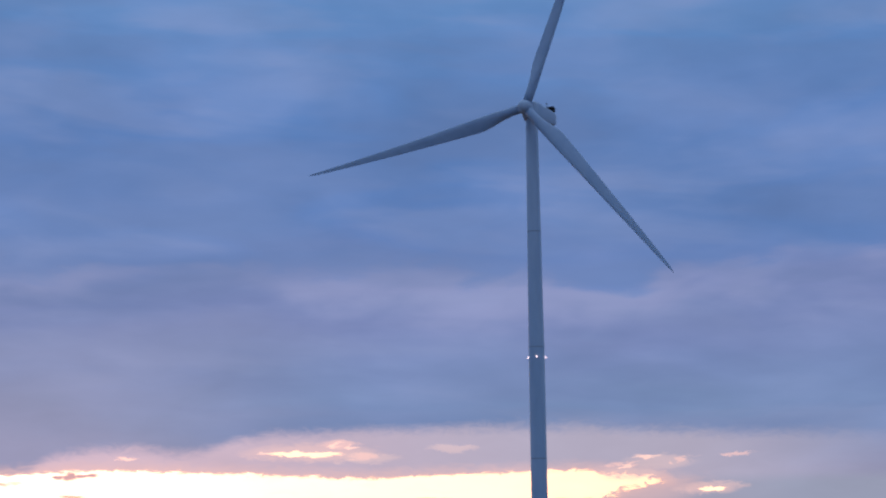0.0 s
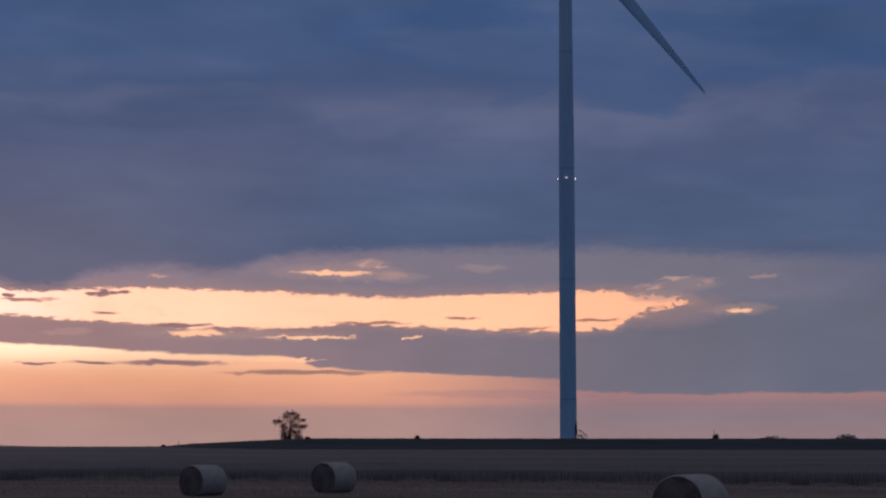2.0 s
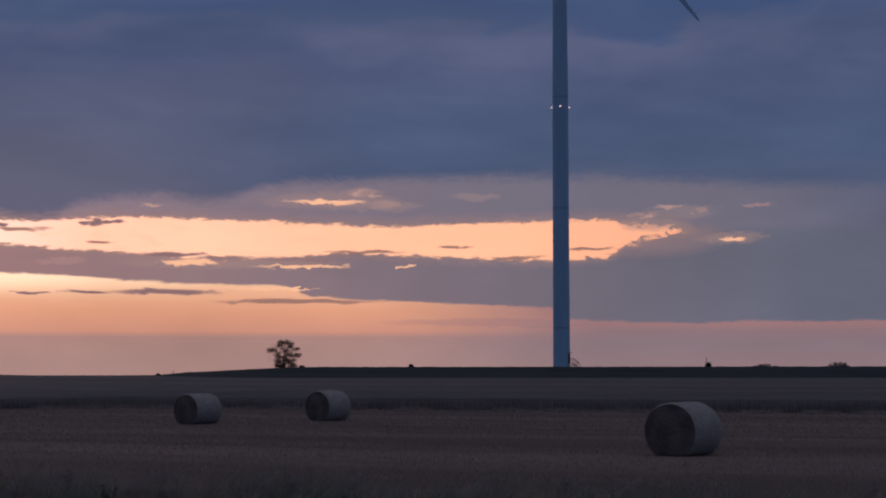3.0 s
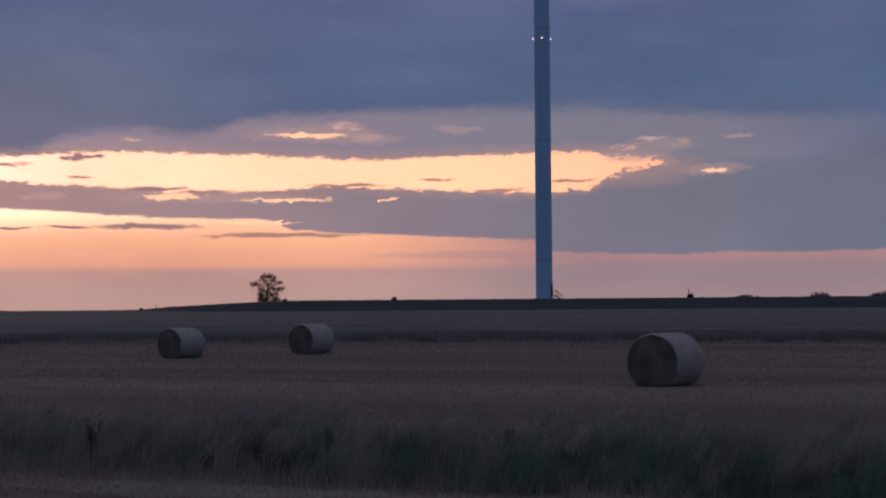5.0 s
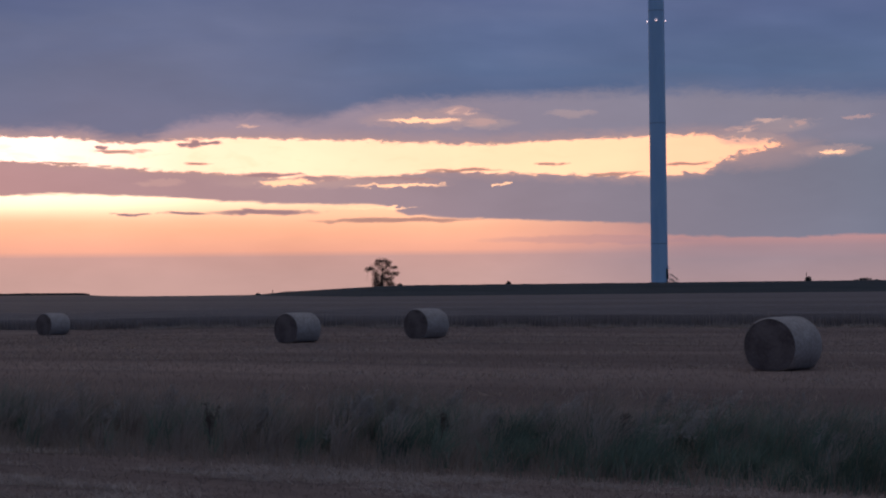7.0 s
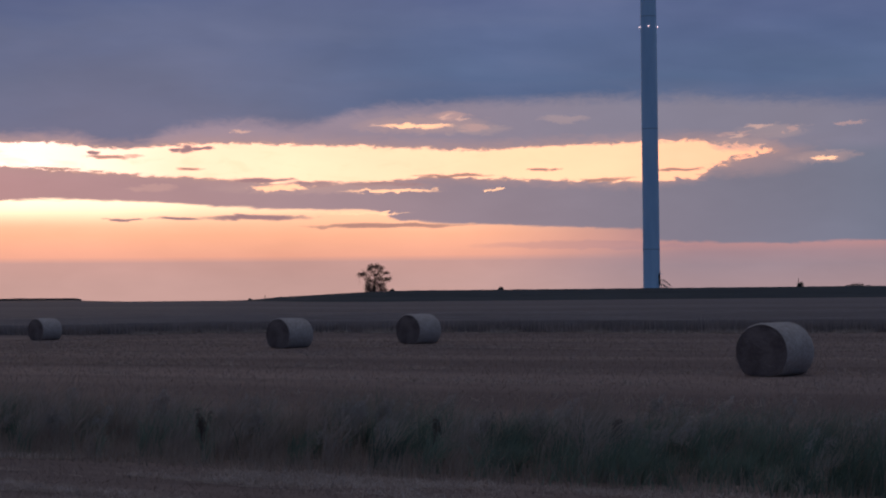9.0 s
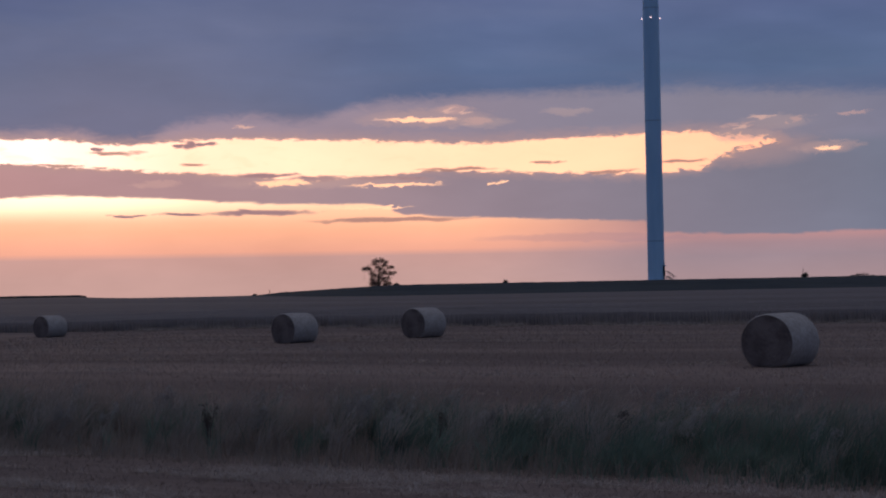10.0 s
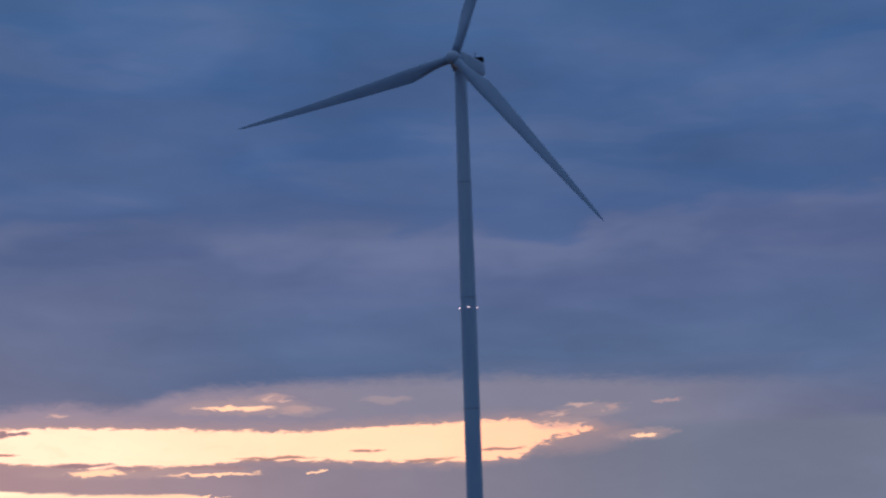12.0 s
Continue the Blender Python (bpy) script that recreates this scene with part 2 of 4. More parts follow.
    # grain of the clouds
    shade = k.add(0.78, k.mul(k.add(k.mul(puff, 0.84), k.mul(fine, 0.16)), 0.44))
    col = k.mix(1.0, col, k.vector(shade, shade, shade), "MULTIPLY")
    # the rest of the horizon, away from the sunset
    away = k.mul(k.smooth(30, 65, k.op("ABSOLUTE", k.add(u, 8.0))), k.smooth(55, 25, v))
    col = k.mix(away, col, far_low)
    col = k.mix(k.smooth(0.0, -1.5, v), col, (0.06, 0.05, 0.05))

    air = k.node("ShaderNodeTexSky")
    air.sky_type, air.sun_disc, air.sun_elevation, air.sun_rotation = "NISHITA", False, radians(2.0), radians(-21.0)
    back = k.node("ShaderNodeBackground")
    back.inputs["Strength"].default_value = 1.0
    thin = k.node("ShaderNodeBackground")
    thin.inputs["Strength"].default_value = 0.001
    both = k.node("ShaderNodeAddShader")
    out = k.node("ShaderNodeOutputWorld")
    tree.links.new(col, back.inputs["Color"])
    tree.links.new(air.outputs["Color"], thin.inputs["Color"])
    tree.links.new(back.outputs[0], both.inputs[0])
    tree.links.new(thin.outputs[0], both.inputs[1])
    tree.links.new(both.outputs[0], out.inputs["Surface"])


sky()

# what little sun comes through the gap in the west
sun = new("sun", bpy.data.lights.new("sun", "SUN"))
sun.data.energy, sun.data.angle, sun.data.color = 0.10, radians(10), (1.0, 0.66, 0.40)
sun.matrix_world = look((-0.36, 0.93, 0.08), (0, 0, 0))


# ---- materials ----
def material(name, dark, light, scale=1.0, big=0.15, rough=0.9, bump=0.3, stretch=(1, 1, 1), turn=0.0, island=0.0, metal=0.0, spec=0.05, patchy=0.35, thin=0.0):
    """Two colours mixed by a fine and a coarse noise, with relief. island: how far loose pieces differ. thin: how much light passes through a leaf."""
    mat = bpy.data.materials.new(name)
    mat.use_nodes = True
    k = Nodes(mat.node_tree)
    bsdf = mat.node_tree.nodes["Principled BSDF"]
    co = k.node("ShaderNodeTexCoord").outputs["Object"]
    turned = k.node("ShaderNodeMapping")
    mat.node_tree.links.new(co, turned.inputs["Vector"])
    turned.inputs["Rotation"].default_value = (0, 0, radians(turn))
    mp = k.node("ShaderNodeMapping")
    mat.node_tree.links.new(turned.outputs[0], mp.inputs["Vector"])
    mp.inputs["Scale"].default_value = stretch
    fine = k.noise(mp.outputs[0], scale, 6.0, 0.65)
    coarse = k.noise(mp.outputs[0], scale * big, 3.0, 0.5, 0.4)
    fac = k.add(k.mul(fine, 1.0 - patchy), k.mul(coarse, patchy))
    fac = k.smooth(0.32, 0.68, fac)
    if island:
        geo = k.node("ShaderNodeNewGeometry")
        fac = k.add(k.mul(fac, 1.0 - island), k.mul(geo.outputs["Random Per Island"], island))
    col = k.mix(fac, dark, light)
    mat.node_tree.links.new(col, bsdf.inputs["Base Color"])
    rg = k.add(rough - 0.06, k.mul(fine, 0.12))
    mat.node_tree.links.new(rg, bsdf.inputs["Roughness"])
    bsdf.inputs["Metallic"].default_value = metal
    bsdf.inputs["Specular IOR Level"].default_value = spec
    if bump:
        b = k.node("ShaderNodeBump")
        b.inputs["Strength"].default_value, b.inputs["Distance"].default_value = bump, 0.05
        mat.node_tree.links.new(fine, b.inputs["Height"])
        mat.node_tree.links.new(b.outputs[0], bsdf.inputs["Normal"])
    if thin:
        leaf, both = k.node("ShaderNodeBsdfTranslucent"), k.node("ShaderNodeMixShader")
        mat.node_tree.links.new(col, leaf.inputs["Color"])
        both.inputs[0].default_value = thin
        mat.node_tree.links.new(bsdf.outputs[0], both.inputs[1])
        mat.node_tree.links.new(leaf.outputs[0], both.inputs[2])
        mat.node_tree.links.new(both.outputs[0], mat.node_tree.nodes["Material Output"].inputs["Surface"])
    return mat


ROWS = -22.0  # the way in which the fields were worked, degrees
STUBBLE = material("stubble_soil", (0.142, 0.092, 0.075), (0.266, 0.177, 0.144), 3.0, 0.05, 0.95, 0.4, (0.12, 1.3, 1), -ROWS, patchy=0.65)
STRAW = material("straw", (0.182, 0.126, 0.105), (0.292, 0.206, 0.171), 8.0, 0.03, 0.8, 0.0, island=0.5, thin=0.4)
SWATH = material("cut_straw", (0.30, 0.222, 0.184), (0.50, 0.39, 0.325), 7.0, 0.05, 0.85, 0.0, island=0.5, thin=0.35)
GRASS = material("verge_grass", (0.050, 0.076, 0.056), (0.300, 0.335, 0.248), 2.2, 0.35, 0.7, 0.0, island=0.22, patchy=0.5, thin=0.45)
MOWN = material("mown_straw", (0.36, 0.268, 0.222), (0.56, 0.432, 0.362), 3.0, 0.2, 0.9, 0.0, island=0.12, thin=0.25)
PLUME = material("grass_plume", (0.27, 0.225, 0.195), (0.50, 0.425, 0.37), 3.0, 0.3, 0.85, 0.0, island=0.3, thin=0.5)
SEED = material("dry_grass_head", (0.20, 0.145, 0.118), (0.47, 0.36, 0.29), 2.4, 0.2, 0.85, 0.0, island=0.38, thin=0.5)
DOCK = material("dead_dock", (0.09, 0.067, 0.056), (0.19, 0.14, 0.115), 9.0, 0.2, 0.9, 0.2, thin=0.3)
CROP = material("ripe_crop", (0.120, 0.090, 0.082), (0.200, 0.153, 0.140), 1.2, 0.04, 0.9, 0.4, (0.10, 1.0, 1), -ROWS)
CROP_EARS = material("crop_ears", (0.27, 0.205, 0.188), (0.47, 0.370, 0.335), 3.0, 0.05, 0.85, 0.0, island=0.6, thin=0.45)
BEET = material("dark_crop", (0.028, 0.027, 0.026), (0.066, 0.060, 0.056), 0.9, 0.1, 0.8, 0.3, (0.2, 1, 1))
LEAVES = material("tree_leaves", (0.14, 0.085, 0.065), (0.34, 0.215, 0.17), 1.0, 0.3, 0.75, 0.0, island=0.7, thin=0.75)
BARK = material("bark", (0.07, 0.05, 0.04), (0.17, 0.125, 0.10), 3.0, 0.2, 0.95, 0.5)
NET = material("bale_wrap", (0.285, 0.222, 0.194), (0.45, 0.362, 0.320), 14.0, 0.10, 0.75, 0.35, (0.5, 1, 1), spec=0.1)
# straw of the bale ends, darkened in colour for the shaded faces
BALE_END_SHADE = material("bale_end_shade", (0.105, 0.072, 0.064), (0.205, 0.144, 0.126), 16.0, 0.12, 0.95, 0.35, patchy=0.75)
# pale grey turbine paint, with the blue of the dusk light mixed into the colour
DUSK_PAINT = material("tower_paint_dusk_tint", (0.38, 0.52, 0.68), (0.50, 0.63, 0.76), 0.35, 0.2, 0.6, 0.0, (1, 1, 0.15), spec=0.2)
DUSK_BLADE_PAINT = material("blade_gelcoat_dusk_tint", (0.31, 0.44, 0.60), (0.38, 0.51, 0.66), 0.5, 0.2, 0.6, 0.0, spec=0.2)
SEAM = material("flange_grey", (0.27, 0.34, 0.44), (0.34, 0.41, 0.50), 2.0, 0.2, 0.6, 0.1)
DARK = material("dark_grille", (0.010, 0.011, 0.013), (0.03, 0.03, 0.034), 4.0, 0.2, 0.6, 0.2)
STEEL = material("galvanised_steel", (0.09, 0.095, 0.10), (0.17, 0.175, 0.18), 6.0, 0.2, 0.6, 0.1, metal=0.2)
WOOD = material("weathered_post", (0.06, 0.045, 0.035), (0.15, 0.12, 0.09), 6.0, 0.2, 0.9, 0.4, (1, 1, 0.2))


def glow(name, colour, strength):
    mat = bpy.data.materials.new(name)
    mat.use_nodes = True
    bsdf = mat.node_tree.nodes["Principled BSDF"]
    bsdf.inputs["Base Color"].default_value = (0.5, 0.4, 0.4, 1)
    bsdf.inputs["Emission Color"].default_value = (*colour, 1)
    bsdf.inputs["Emission Strength"].default_value = strength
    return mat


LAMP_GLASS = glow("beacon_glass", (1.0, 0.70, 0.72), 1.8)


# ---- mesh helpers ----
def empty(name, m):
    ob = new(name)
    ob.matrix_world = m
    return ob


def part(name, bm, mat, parent=None, label="", smooth=False, at=None):
    me = bpy.data.meshes.new(name)
    bm.to_mesh(me)
    bm.free()
    me.materials.append(mat)
    if smooth:
        for p in me.polygons:
            p.use_smooth = True
    ob = new(name, me)
    if at is not None:
        ob.matrix_basis = at
    if parent is not None:
        ob.parent = parent
    return tagged(ob, label)


def from_arrays(name, verts, faces, mat, smooth=False):
    me = bpy.data.meshes.new(name)
    me.from_pydata(verts.tolist() if hasattr(verts, "tolist") else verts, [], faces.tolist() if hasattr(faces, "tolist") else faces)
    me.materials.append(mat)
    if smooth:
        for p in me.polygons:
            p.use_smooth = True
    return new(name, me)


def box(bm, size, m=Matrix(), bevel=0.0, segments=2):
    r = bmesh.ops.create_cube(bm, size=1.0, matrix=m @ Matrix.Diagonal((*size, 1)))
    if bevel:
        edges = list({e for vtx in r["verts"] for e in vtx.link_edges})
        bmesh.ops.bevel(bm, geom=edges, offset=bevel, segments=segments, affect="EDGES", profile=0.5)


def tube(bm, a, b, ra, rb=None, sides=10):
    a, b = Vector(a), Vector(b)
    way = b - a
    m = Matrix.Translation((a + b) / 2) @ way.to_track_quat("Z", "Y").to_matrix().to_4x4()
    bmesh.ops.create_cone(bm, cap_ends=True, segments=sides, radius1=ra, radius2=ra if rb is None else rb, depth=way.length, matrix=m)


def lathe(bm, rows, sides=40, caps=True):
    """rows: (radius, z) from the bottom up."""
    rings = [[bm.verts.new((r * math.cos(2 * math.pi * i / sides), r * math.sin(2 * math.pi * i / sides), z)) for i in range(sides)] for r, z in rows]
    for a, b in zip(rings, rings[1:]):
        for i in range(sides):
            bm.faces.new((a[i], a[(i + 1) % sides], b[(i + 1) % sides], b[i]))
    if caps:
        bm.faces.new(rings[0][::-1])
        bm.faces.new(rings[-1])


def step(lo, hi, x):
    t = np.clip((x - lo) / (hi - lo), 0, 1)
    return t * t * (3 - 2 * t)


# ---- ground ----
def ground_z(x, y):
    """Height of the land: flat by the road, a low ridge about 390 m off that sinks towards the north-west."""
    x, y = np.asarray(x, float), np.asarray(y, float)
    r, az = np.hypot(x, y), np.degrees(np.arctan2(x, np.maximum(y, 1e-6)))
    front = step(0, 60, y)
    dip = 0.50 * step(-14.5, -9.0, az)  # the field lies lower in front of the ridge
    z = (0.82 - dip) * step(110, 335, r) * front
    crest = 1.03 + dip + 1.40 * step(-13.6, -7.5, az) + 0.42 * step(17.95, 18.5, -az)
    z += crest * step(325, 388, r) * front
    z -= (crest + 0.9) * step(420, 1000, r) * front
    z -= 0.20 * step(13, 20, -az) * step(60, 95, r) * (1 - step(120, 200, r)) * front
    z += 0.03 * np.sin(x * 0.31 + y * 0.12) * np.sin(y * 0.17 - x * 0.05) * step(14, 40, r) * (1 - step(60, 110, r))
    return z


def sheet(name, xs, ys, zfun, mat):
    gx, gy = np.meshgrid(xs, ys)
    v = np.stack([gx, gy, zfun(gx, gy)], -1).reshape(-1, 3)
    n = len(xs)
    i = (np.arange(len(ys) - 1)[:, None] * n + np.arange(n - 1)[None]).ravel()
    return from_arrays(name, v, np.stack([i, i + 1, i + n + 1, i + n], -1), mat, True)


near = np.r_[np.linspace(-3000, -500, 10), np.linspace(-420, -60, 46), np.linspace(-52, 52, 105), np.linspace(60, 420, 46), np.linspace(500, 3000, 10)]
deep = np.r_[np.linspace(-3000, -100, 10), np.linspace(-60, 10, 15), np.linspace(11, 110, 150), np.linspace(114, 440, 110), np.linspace(480, 1000, 20), np.linspace(1200, 4000, 8)]
tagged(sheet("ground", near, deep, ground_z, STUBBLE), "stubble field and farmland reaching the horizon", "ground", kind="structure")

DIR = np.array([1.0, -0.40]) / math.hypot(1, 0.40)   # along the rows
ACROSS = np.array([0.40, 1.0]) / math.hypot(1, 0.40)  # away from the road


def crop_edge(x):
    return 90.2 - 0.40 * x


def verge_edge(x):
    return 17.0 - 0.46 * x


rng = np.random.default_rng(7)


def blade_field(name, xy, height, width, mat, lean=0.25, segs=2, base=None, wind=(0.0, 0.0)):
    """Many tapered blades in one mesh: stalks at xy, each bent its own way."""
    n = len(xy)
    z0 = ground_z(xy[:, 0], xy[:, 1]) if base is None else base
    face = rng.uniform(0, math.pi, n)
    side = np.stack([np.cos(face), np.sin(face), np.zeros(n)], -1)
    side[:, 0] = np.where(np.abs(side[:, 0]) < 0.5, np.sign(side[:, 0] + 1e-9) * 0.5, side[:, 0])
    bend = rng.normal(0, lean, (n, 2)) + np.array(wind)
    rows = []
    for s in range(segs + 1):
        f = s / segs
        mid = np.stack([xy[:, 0] + bend[:, 0] * height * f ** 2, xy[:, 1] + bend[:, 1] * height * f ** 2, z0 + height * f * (1 - 0.25 * f * np.hypot(bend[:, 0], bend[:, 1]))], -1)
        w = (width * (1 - f) ** 0.7)[:, None] * side / 2
        rows += [mid - w, mid + w] if s < segs else [mid]
    v = np.stack(rows, 1)
    per = v.shape[1]
    off = np.arange(n)[:, None] * per
    faces = []
    for s in range(segs):
        a = 2 * s
        faces.append((off + np.array([a, a + 1, a + 3, a + 2])) if s < segs - 1 else (off + np.array([a, a + 1, a + 2])))
    flat = [f for block in faces for f in block.tolist()]
    return from_arrays(name, v.reshape(-1, 3), flat, mat)


def scatter(n, along, depth, edge, power=1.0):
    """Points along the rows, from 'edge' on, thinning with depth."""
    x = rng.uniform(along[0], along[1], n)
    d = depth[0] + (depth[1] - depth[0]) * rng.uniform(0, 1, n) ** power
    return np.stack([x, edge(x) + d], -1), d


def clumpy(xy, size, keep, seed=0.0):
    """Keeps points where a slow noise is high."""
    val = np.array([noise.noise((x / size, y / size, seed)) for x, y in xy])
    return val > keep


# stubble rows from the verge to the standing crop
xy, d = scatter(130000, (-34, 26), (2.5, 76), verge_edge, 1.35)
acr = xy @ ACROSS
acr2 = np.round(acr / 0.25) * 0.25 + rng.normal(0, 0.035, len(acr))
xy = xy + (acr2 - acr)[:, None] * ACROSS
keep = (np.abs(np.degrees(np.arctan2(xy[:, 0], xy[:, 1])) + 5) < 24) & (xy[:, 1] < crop_edge(xy[:, 0]) - 0.3)
xy = xy[keep]
far = np.hypot(xy[:, 0], xy[:, 1])
tagged(blade_field("stubble", xy, rng.uniform(0.03, 0.09, len(xy)), 0.006 + far * 0.00014, STRAW, 0.35, 1),
       "short cut straw stubble standing in rows", "stubble", kind="stuff")
# loose straw swaths left on the stubble
pick = np.array([4.5, 11.0, 17.5, 24.0, 33.0, 42.0, 52.0, 70.0])[rng.integers(0, 8, 26000)]
x = rng.uniform(-30, 22, 26000)
xy = np.stack([x, verge_edge(x) + 2.0 + pick + rng.normal(0, 0.55, 26000)], -1)
xy = xy[clumpy(xy, 2.4, -0.02, 3.0)]
keep = (np.abs(np.degrees(np.arctan2(xy[:, 0], xy[:, 1])) + 5) < 24) & (xy[:, 1] < crop_edge(xy[:, 0]) - 0.2)
xy = xy[keep]
tagged(blade_field("straw_litter", xy, rng.uniform(0.10, 0.26, len(xy)), np.full(len(xy), 0.02), SWATH, 1.1, 1),
       "pale loose straw lying in swaths on the field", "straw", kind="stuff")

# a ragged row of pale straw along the foot of the standing crop
x = rng.uniform(-30, 24, 16000)
xy = np.stack([x, crop_edge(x) - 1.3 + 0.35 * np.sin(x * 0.9) + rng.normal(0, 0.40, len(x))], -1)
xy = xy[clumpy(xy, 1.7, 0.02, 6.0)]
tagged(blade_field("straw_row", xy, rng.uniform(0.14, 0.32, len(xy)), np.full(len(xy), 0.040), SWATH, 1.1, 1),
       "pale loose straw lying along the crop edge", "straw", kind="stuff")

# mown strip between the road and the tall verge
x = rng.uniform(-9, 6, 110000)
xy = np.stack([x, verge_edge(x) - rng.uniform(0, 6.5, 110000)], -1)
back = verge_edge(xy[:, 0]) - xy[:, 1]
band = np.array([noise.noise((float(p @ DIR) / 3.6, float(p @ ACROSS) / 0.75, 9.0)) + 0.35 * noise.noise((float(p @ DIR) / 0.7, float(p @ ACROSS) / 0.22, 4.0)) for p in xy])
pale = band + 0.16 * step(0.25, 0.5, back) * (1 - step(0.8, 1.7, back)) - 0.35 * (1 - step(0.1, 0.4, back)) - 0.22 * step(1.4, 2.0, back) * (1 - step(3.0, 4.0, back)) + rng.normal(0, 0.07, len(xy)) > 0.06
tagged(blade_field("mown_straw", xy[pale], rng.uniform(0.05, 0.11, pale.sum()), np.full(pale.sum(), 0.0085), MOWN, 1.5, 1),
       "pale mown straw lying in bands beside the verge", "straw", kind="stuff")
bare = ~pale & (rng.uniform(0, 1, len(xy)) < 0.30)
tagged(blade_field("mown_grass", xy[bare], rng.uniform(0.03, 0.07, bare.sum()), np.full(bare.sum(), 0.008), STRAW, 1.3, 1),
       "short mown dry grass", "grass", kind="stuff")

# tall verge: green grass with pale seed heads
xy, d = scatter(70000, (-16, 12), (0, 3.2), verge_edge)
dens = np.array([noise.noise((x / 0.75, y / 0.75, 1.0)) + 0.8 * noise.noise((x / 0.24, y / 0.34, 5.0)) for x, y in xy])
keep = dens > -0.02 + 0.42 * np.clip(-(xy[:, 0] - 0.6) / 4, -0.6, 1)
xy, dens = xy[keep], dens[keep]
tall = (0.18 + 0.78 * np.clip(dens - 0.05, 0, 1) + rng.normal(0, 0.07, len(xy))).clip(0.12, 0.85)
tagged(blade_field("verge_grass", xy, tall, rng.uniform(0.006, 0.014, len(xy)), GRASS, 0.42, 3, wind=(0.18, 0.0)),
       "tall green verge grass leaning in the wind", "grass", kind="stuff")
pick = (rng.uniform(0, 1, len(xy)) < 0.12) & (xy[:, 1] - verge_edge(xy[:, 0]) > 1.0)
heads = xy[pick]
tagged(blade_field("dry_grass", heads, tall[pick] + rng.uniform(0.08, 0.28, pick.sum()), np.full(pick.sum(), 0.012), SEED, 0.32, 3, wind=(0.22, 0.0)),
       "pale dry grass stalks standing over the green verge", "grass", kind="stuff")

# coarse tufts with fanned blades
def tufts(name, count, mat, depth, high, label):
    x = rng.uniform(-14, 9, count)
    c = np.stack([x, verge_edge(x) + rng.uniform(depth[0], depth[1], count)], -1)
    if mat is GRASS:
        c = c[c[:, 0] > rng.uniform(-5.0, 1.6, count)]
        count = len(c)
    size = rng.uniform(0.45, 1.35, count)
    idx = np.repeat(np.arange(count), 70)
    fan = rng.normal(0, 0.07, (len(idx), 2)) * size[idx][:, None]
    h = (rng.uniform(high[0], high[1], len(idx)) * size[idx]).clip(0.1, 0.85)
    return tagged(blade_field(name, c[idx] + fan, h, rng.uniform(0.007, 0.014, len(idx)), mat, 0.34, 3, wind=(0.42, 0.0)), label, "grass", kind="stuff")


tufts("green_tufts", 640, GRASS, (0.1, 3.4), (0.34, 0.66), "coarse green tufts in the verge")
tufts("dry_tufts", 240, SEED, (1.2, 4.4), (0.46, 0.86), "pale dry grass tufts behind the green verge")
tufts("plumed_tufts", 110, SWATH, (0.3, 2.2), (0.40, 0.80), "pale plumed grass tufts among the green verge")


def plumes(count):
    """Loose feathery heads on leaning stalks, several to a clump."""
    cx = rng.uniform(-14, 9, count // 9)
    c = np.stack([cx, verge_edge(cx) + rng.uniform(0.5, 3.6, len(cx))], -1)
    idx = rng.integers(0, len(c), count)
    foot = c[idx] + rng.normal(0, 0.05, (count, 2))
    z = ground_z(foot[:, 0], foot[:, 1])
    high = rng.uniform(0.30, 0.60, len(c))[idx] + rng.normal(0, 0.05, count)
    per = 22
    f = rng.uniform(0, 1, (count, per))
    mid = np.stack([foot[:, 0, None] + high[:, None] * (0.22 + 0.16 * f), np.repeat(foot[:, 1, None], per, 1), z[:, None] + high[:, None] * (0.78 + 0.26 * f)], -1)
    mid = mid + rng.normal(0, 1, mid.shape) * (0.030 * (1 - 0.7 * f))[..., None]
    mid = mid.reshape(-1, 3)
    a = rng.normal(0, 1, mid.shape) + np.array([0.6, 0.0, 0.9])
    a = a / np.linalg.norm(a, axis=1)[:, None] * 0.035
    b = np.cross(a, rng.normal(0, 1, mid.shape))
    b = b / np.linalg.norm(b, axis=1)[:, None] * 0.006
    v = np.stack([mid - a, mid + b, mid + a, mid - b], 1).reshape(-1, 3)
    i = np.arange(len(mid))[:, None] * 4 + np.arange(4)
    tagged(from_arrays("grass_plumes", v, i, PLUME), "pale feathery grass plumes leaning over the verge", "grass", kind="stuff")


plumes(1300)

# low dry grass that fills the verge and frays into the stubble
xy, d = scatter(46000, (-16, 12), (-0.5, 5.2), verge_edge)
val = np.array([noise.noise((x / 1.3, y / 1.3, 21.0)) for x, y in xy])
low = (0.20 + 0.16 * np.clip(val + 0.4, 0, 1) * (1 - step(2.5, 5.2, d)) - 0.10 * step(3.0, 5.2, d) - 0.10 * (1 - step(-0.5, 0.3, d)) + rng.normal(0, 0.05, len(xy))).clip(0.05, 0.6)
dry = rng.uniform(0, 1, len(xy)) < 0.55 + 0.45 * np.clip(-(xy[:, 0] - 0.8) / 2.6, -1, 1) + 0.35 * step(2.0, 4.0, d)
tagged(blade_field("low_green_grass", xy[~dry], low[~dry], rng.uniform(0.007, 0.015, (~dry).sum()), GRASS, 0.5, 2, wind=(0.15, 0.0)),
       "low green grass between the tall tufts", "grass", kind="stuff")
tagged(blade_field("low_dry_grass", xy[dry], low[dry], rng.uniform(0.006, 0.013, dry.sum()), SEED, 0.5, 2, wind=(0.15, 0.0)),
       "low brownish dry grass fraying into the stubble", "grass", kind="stuff")

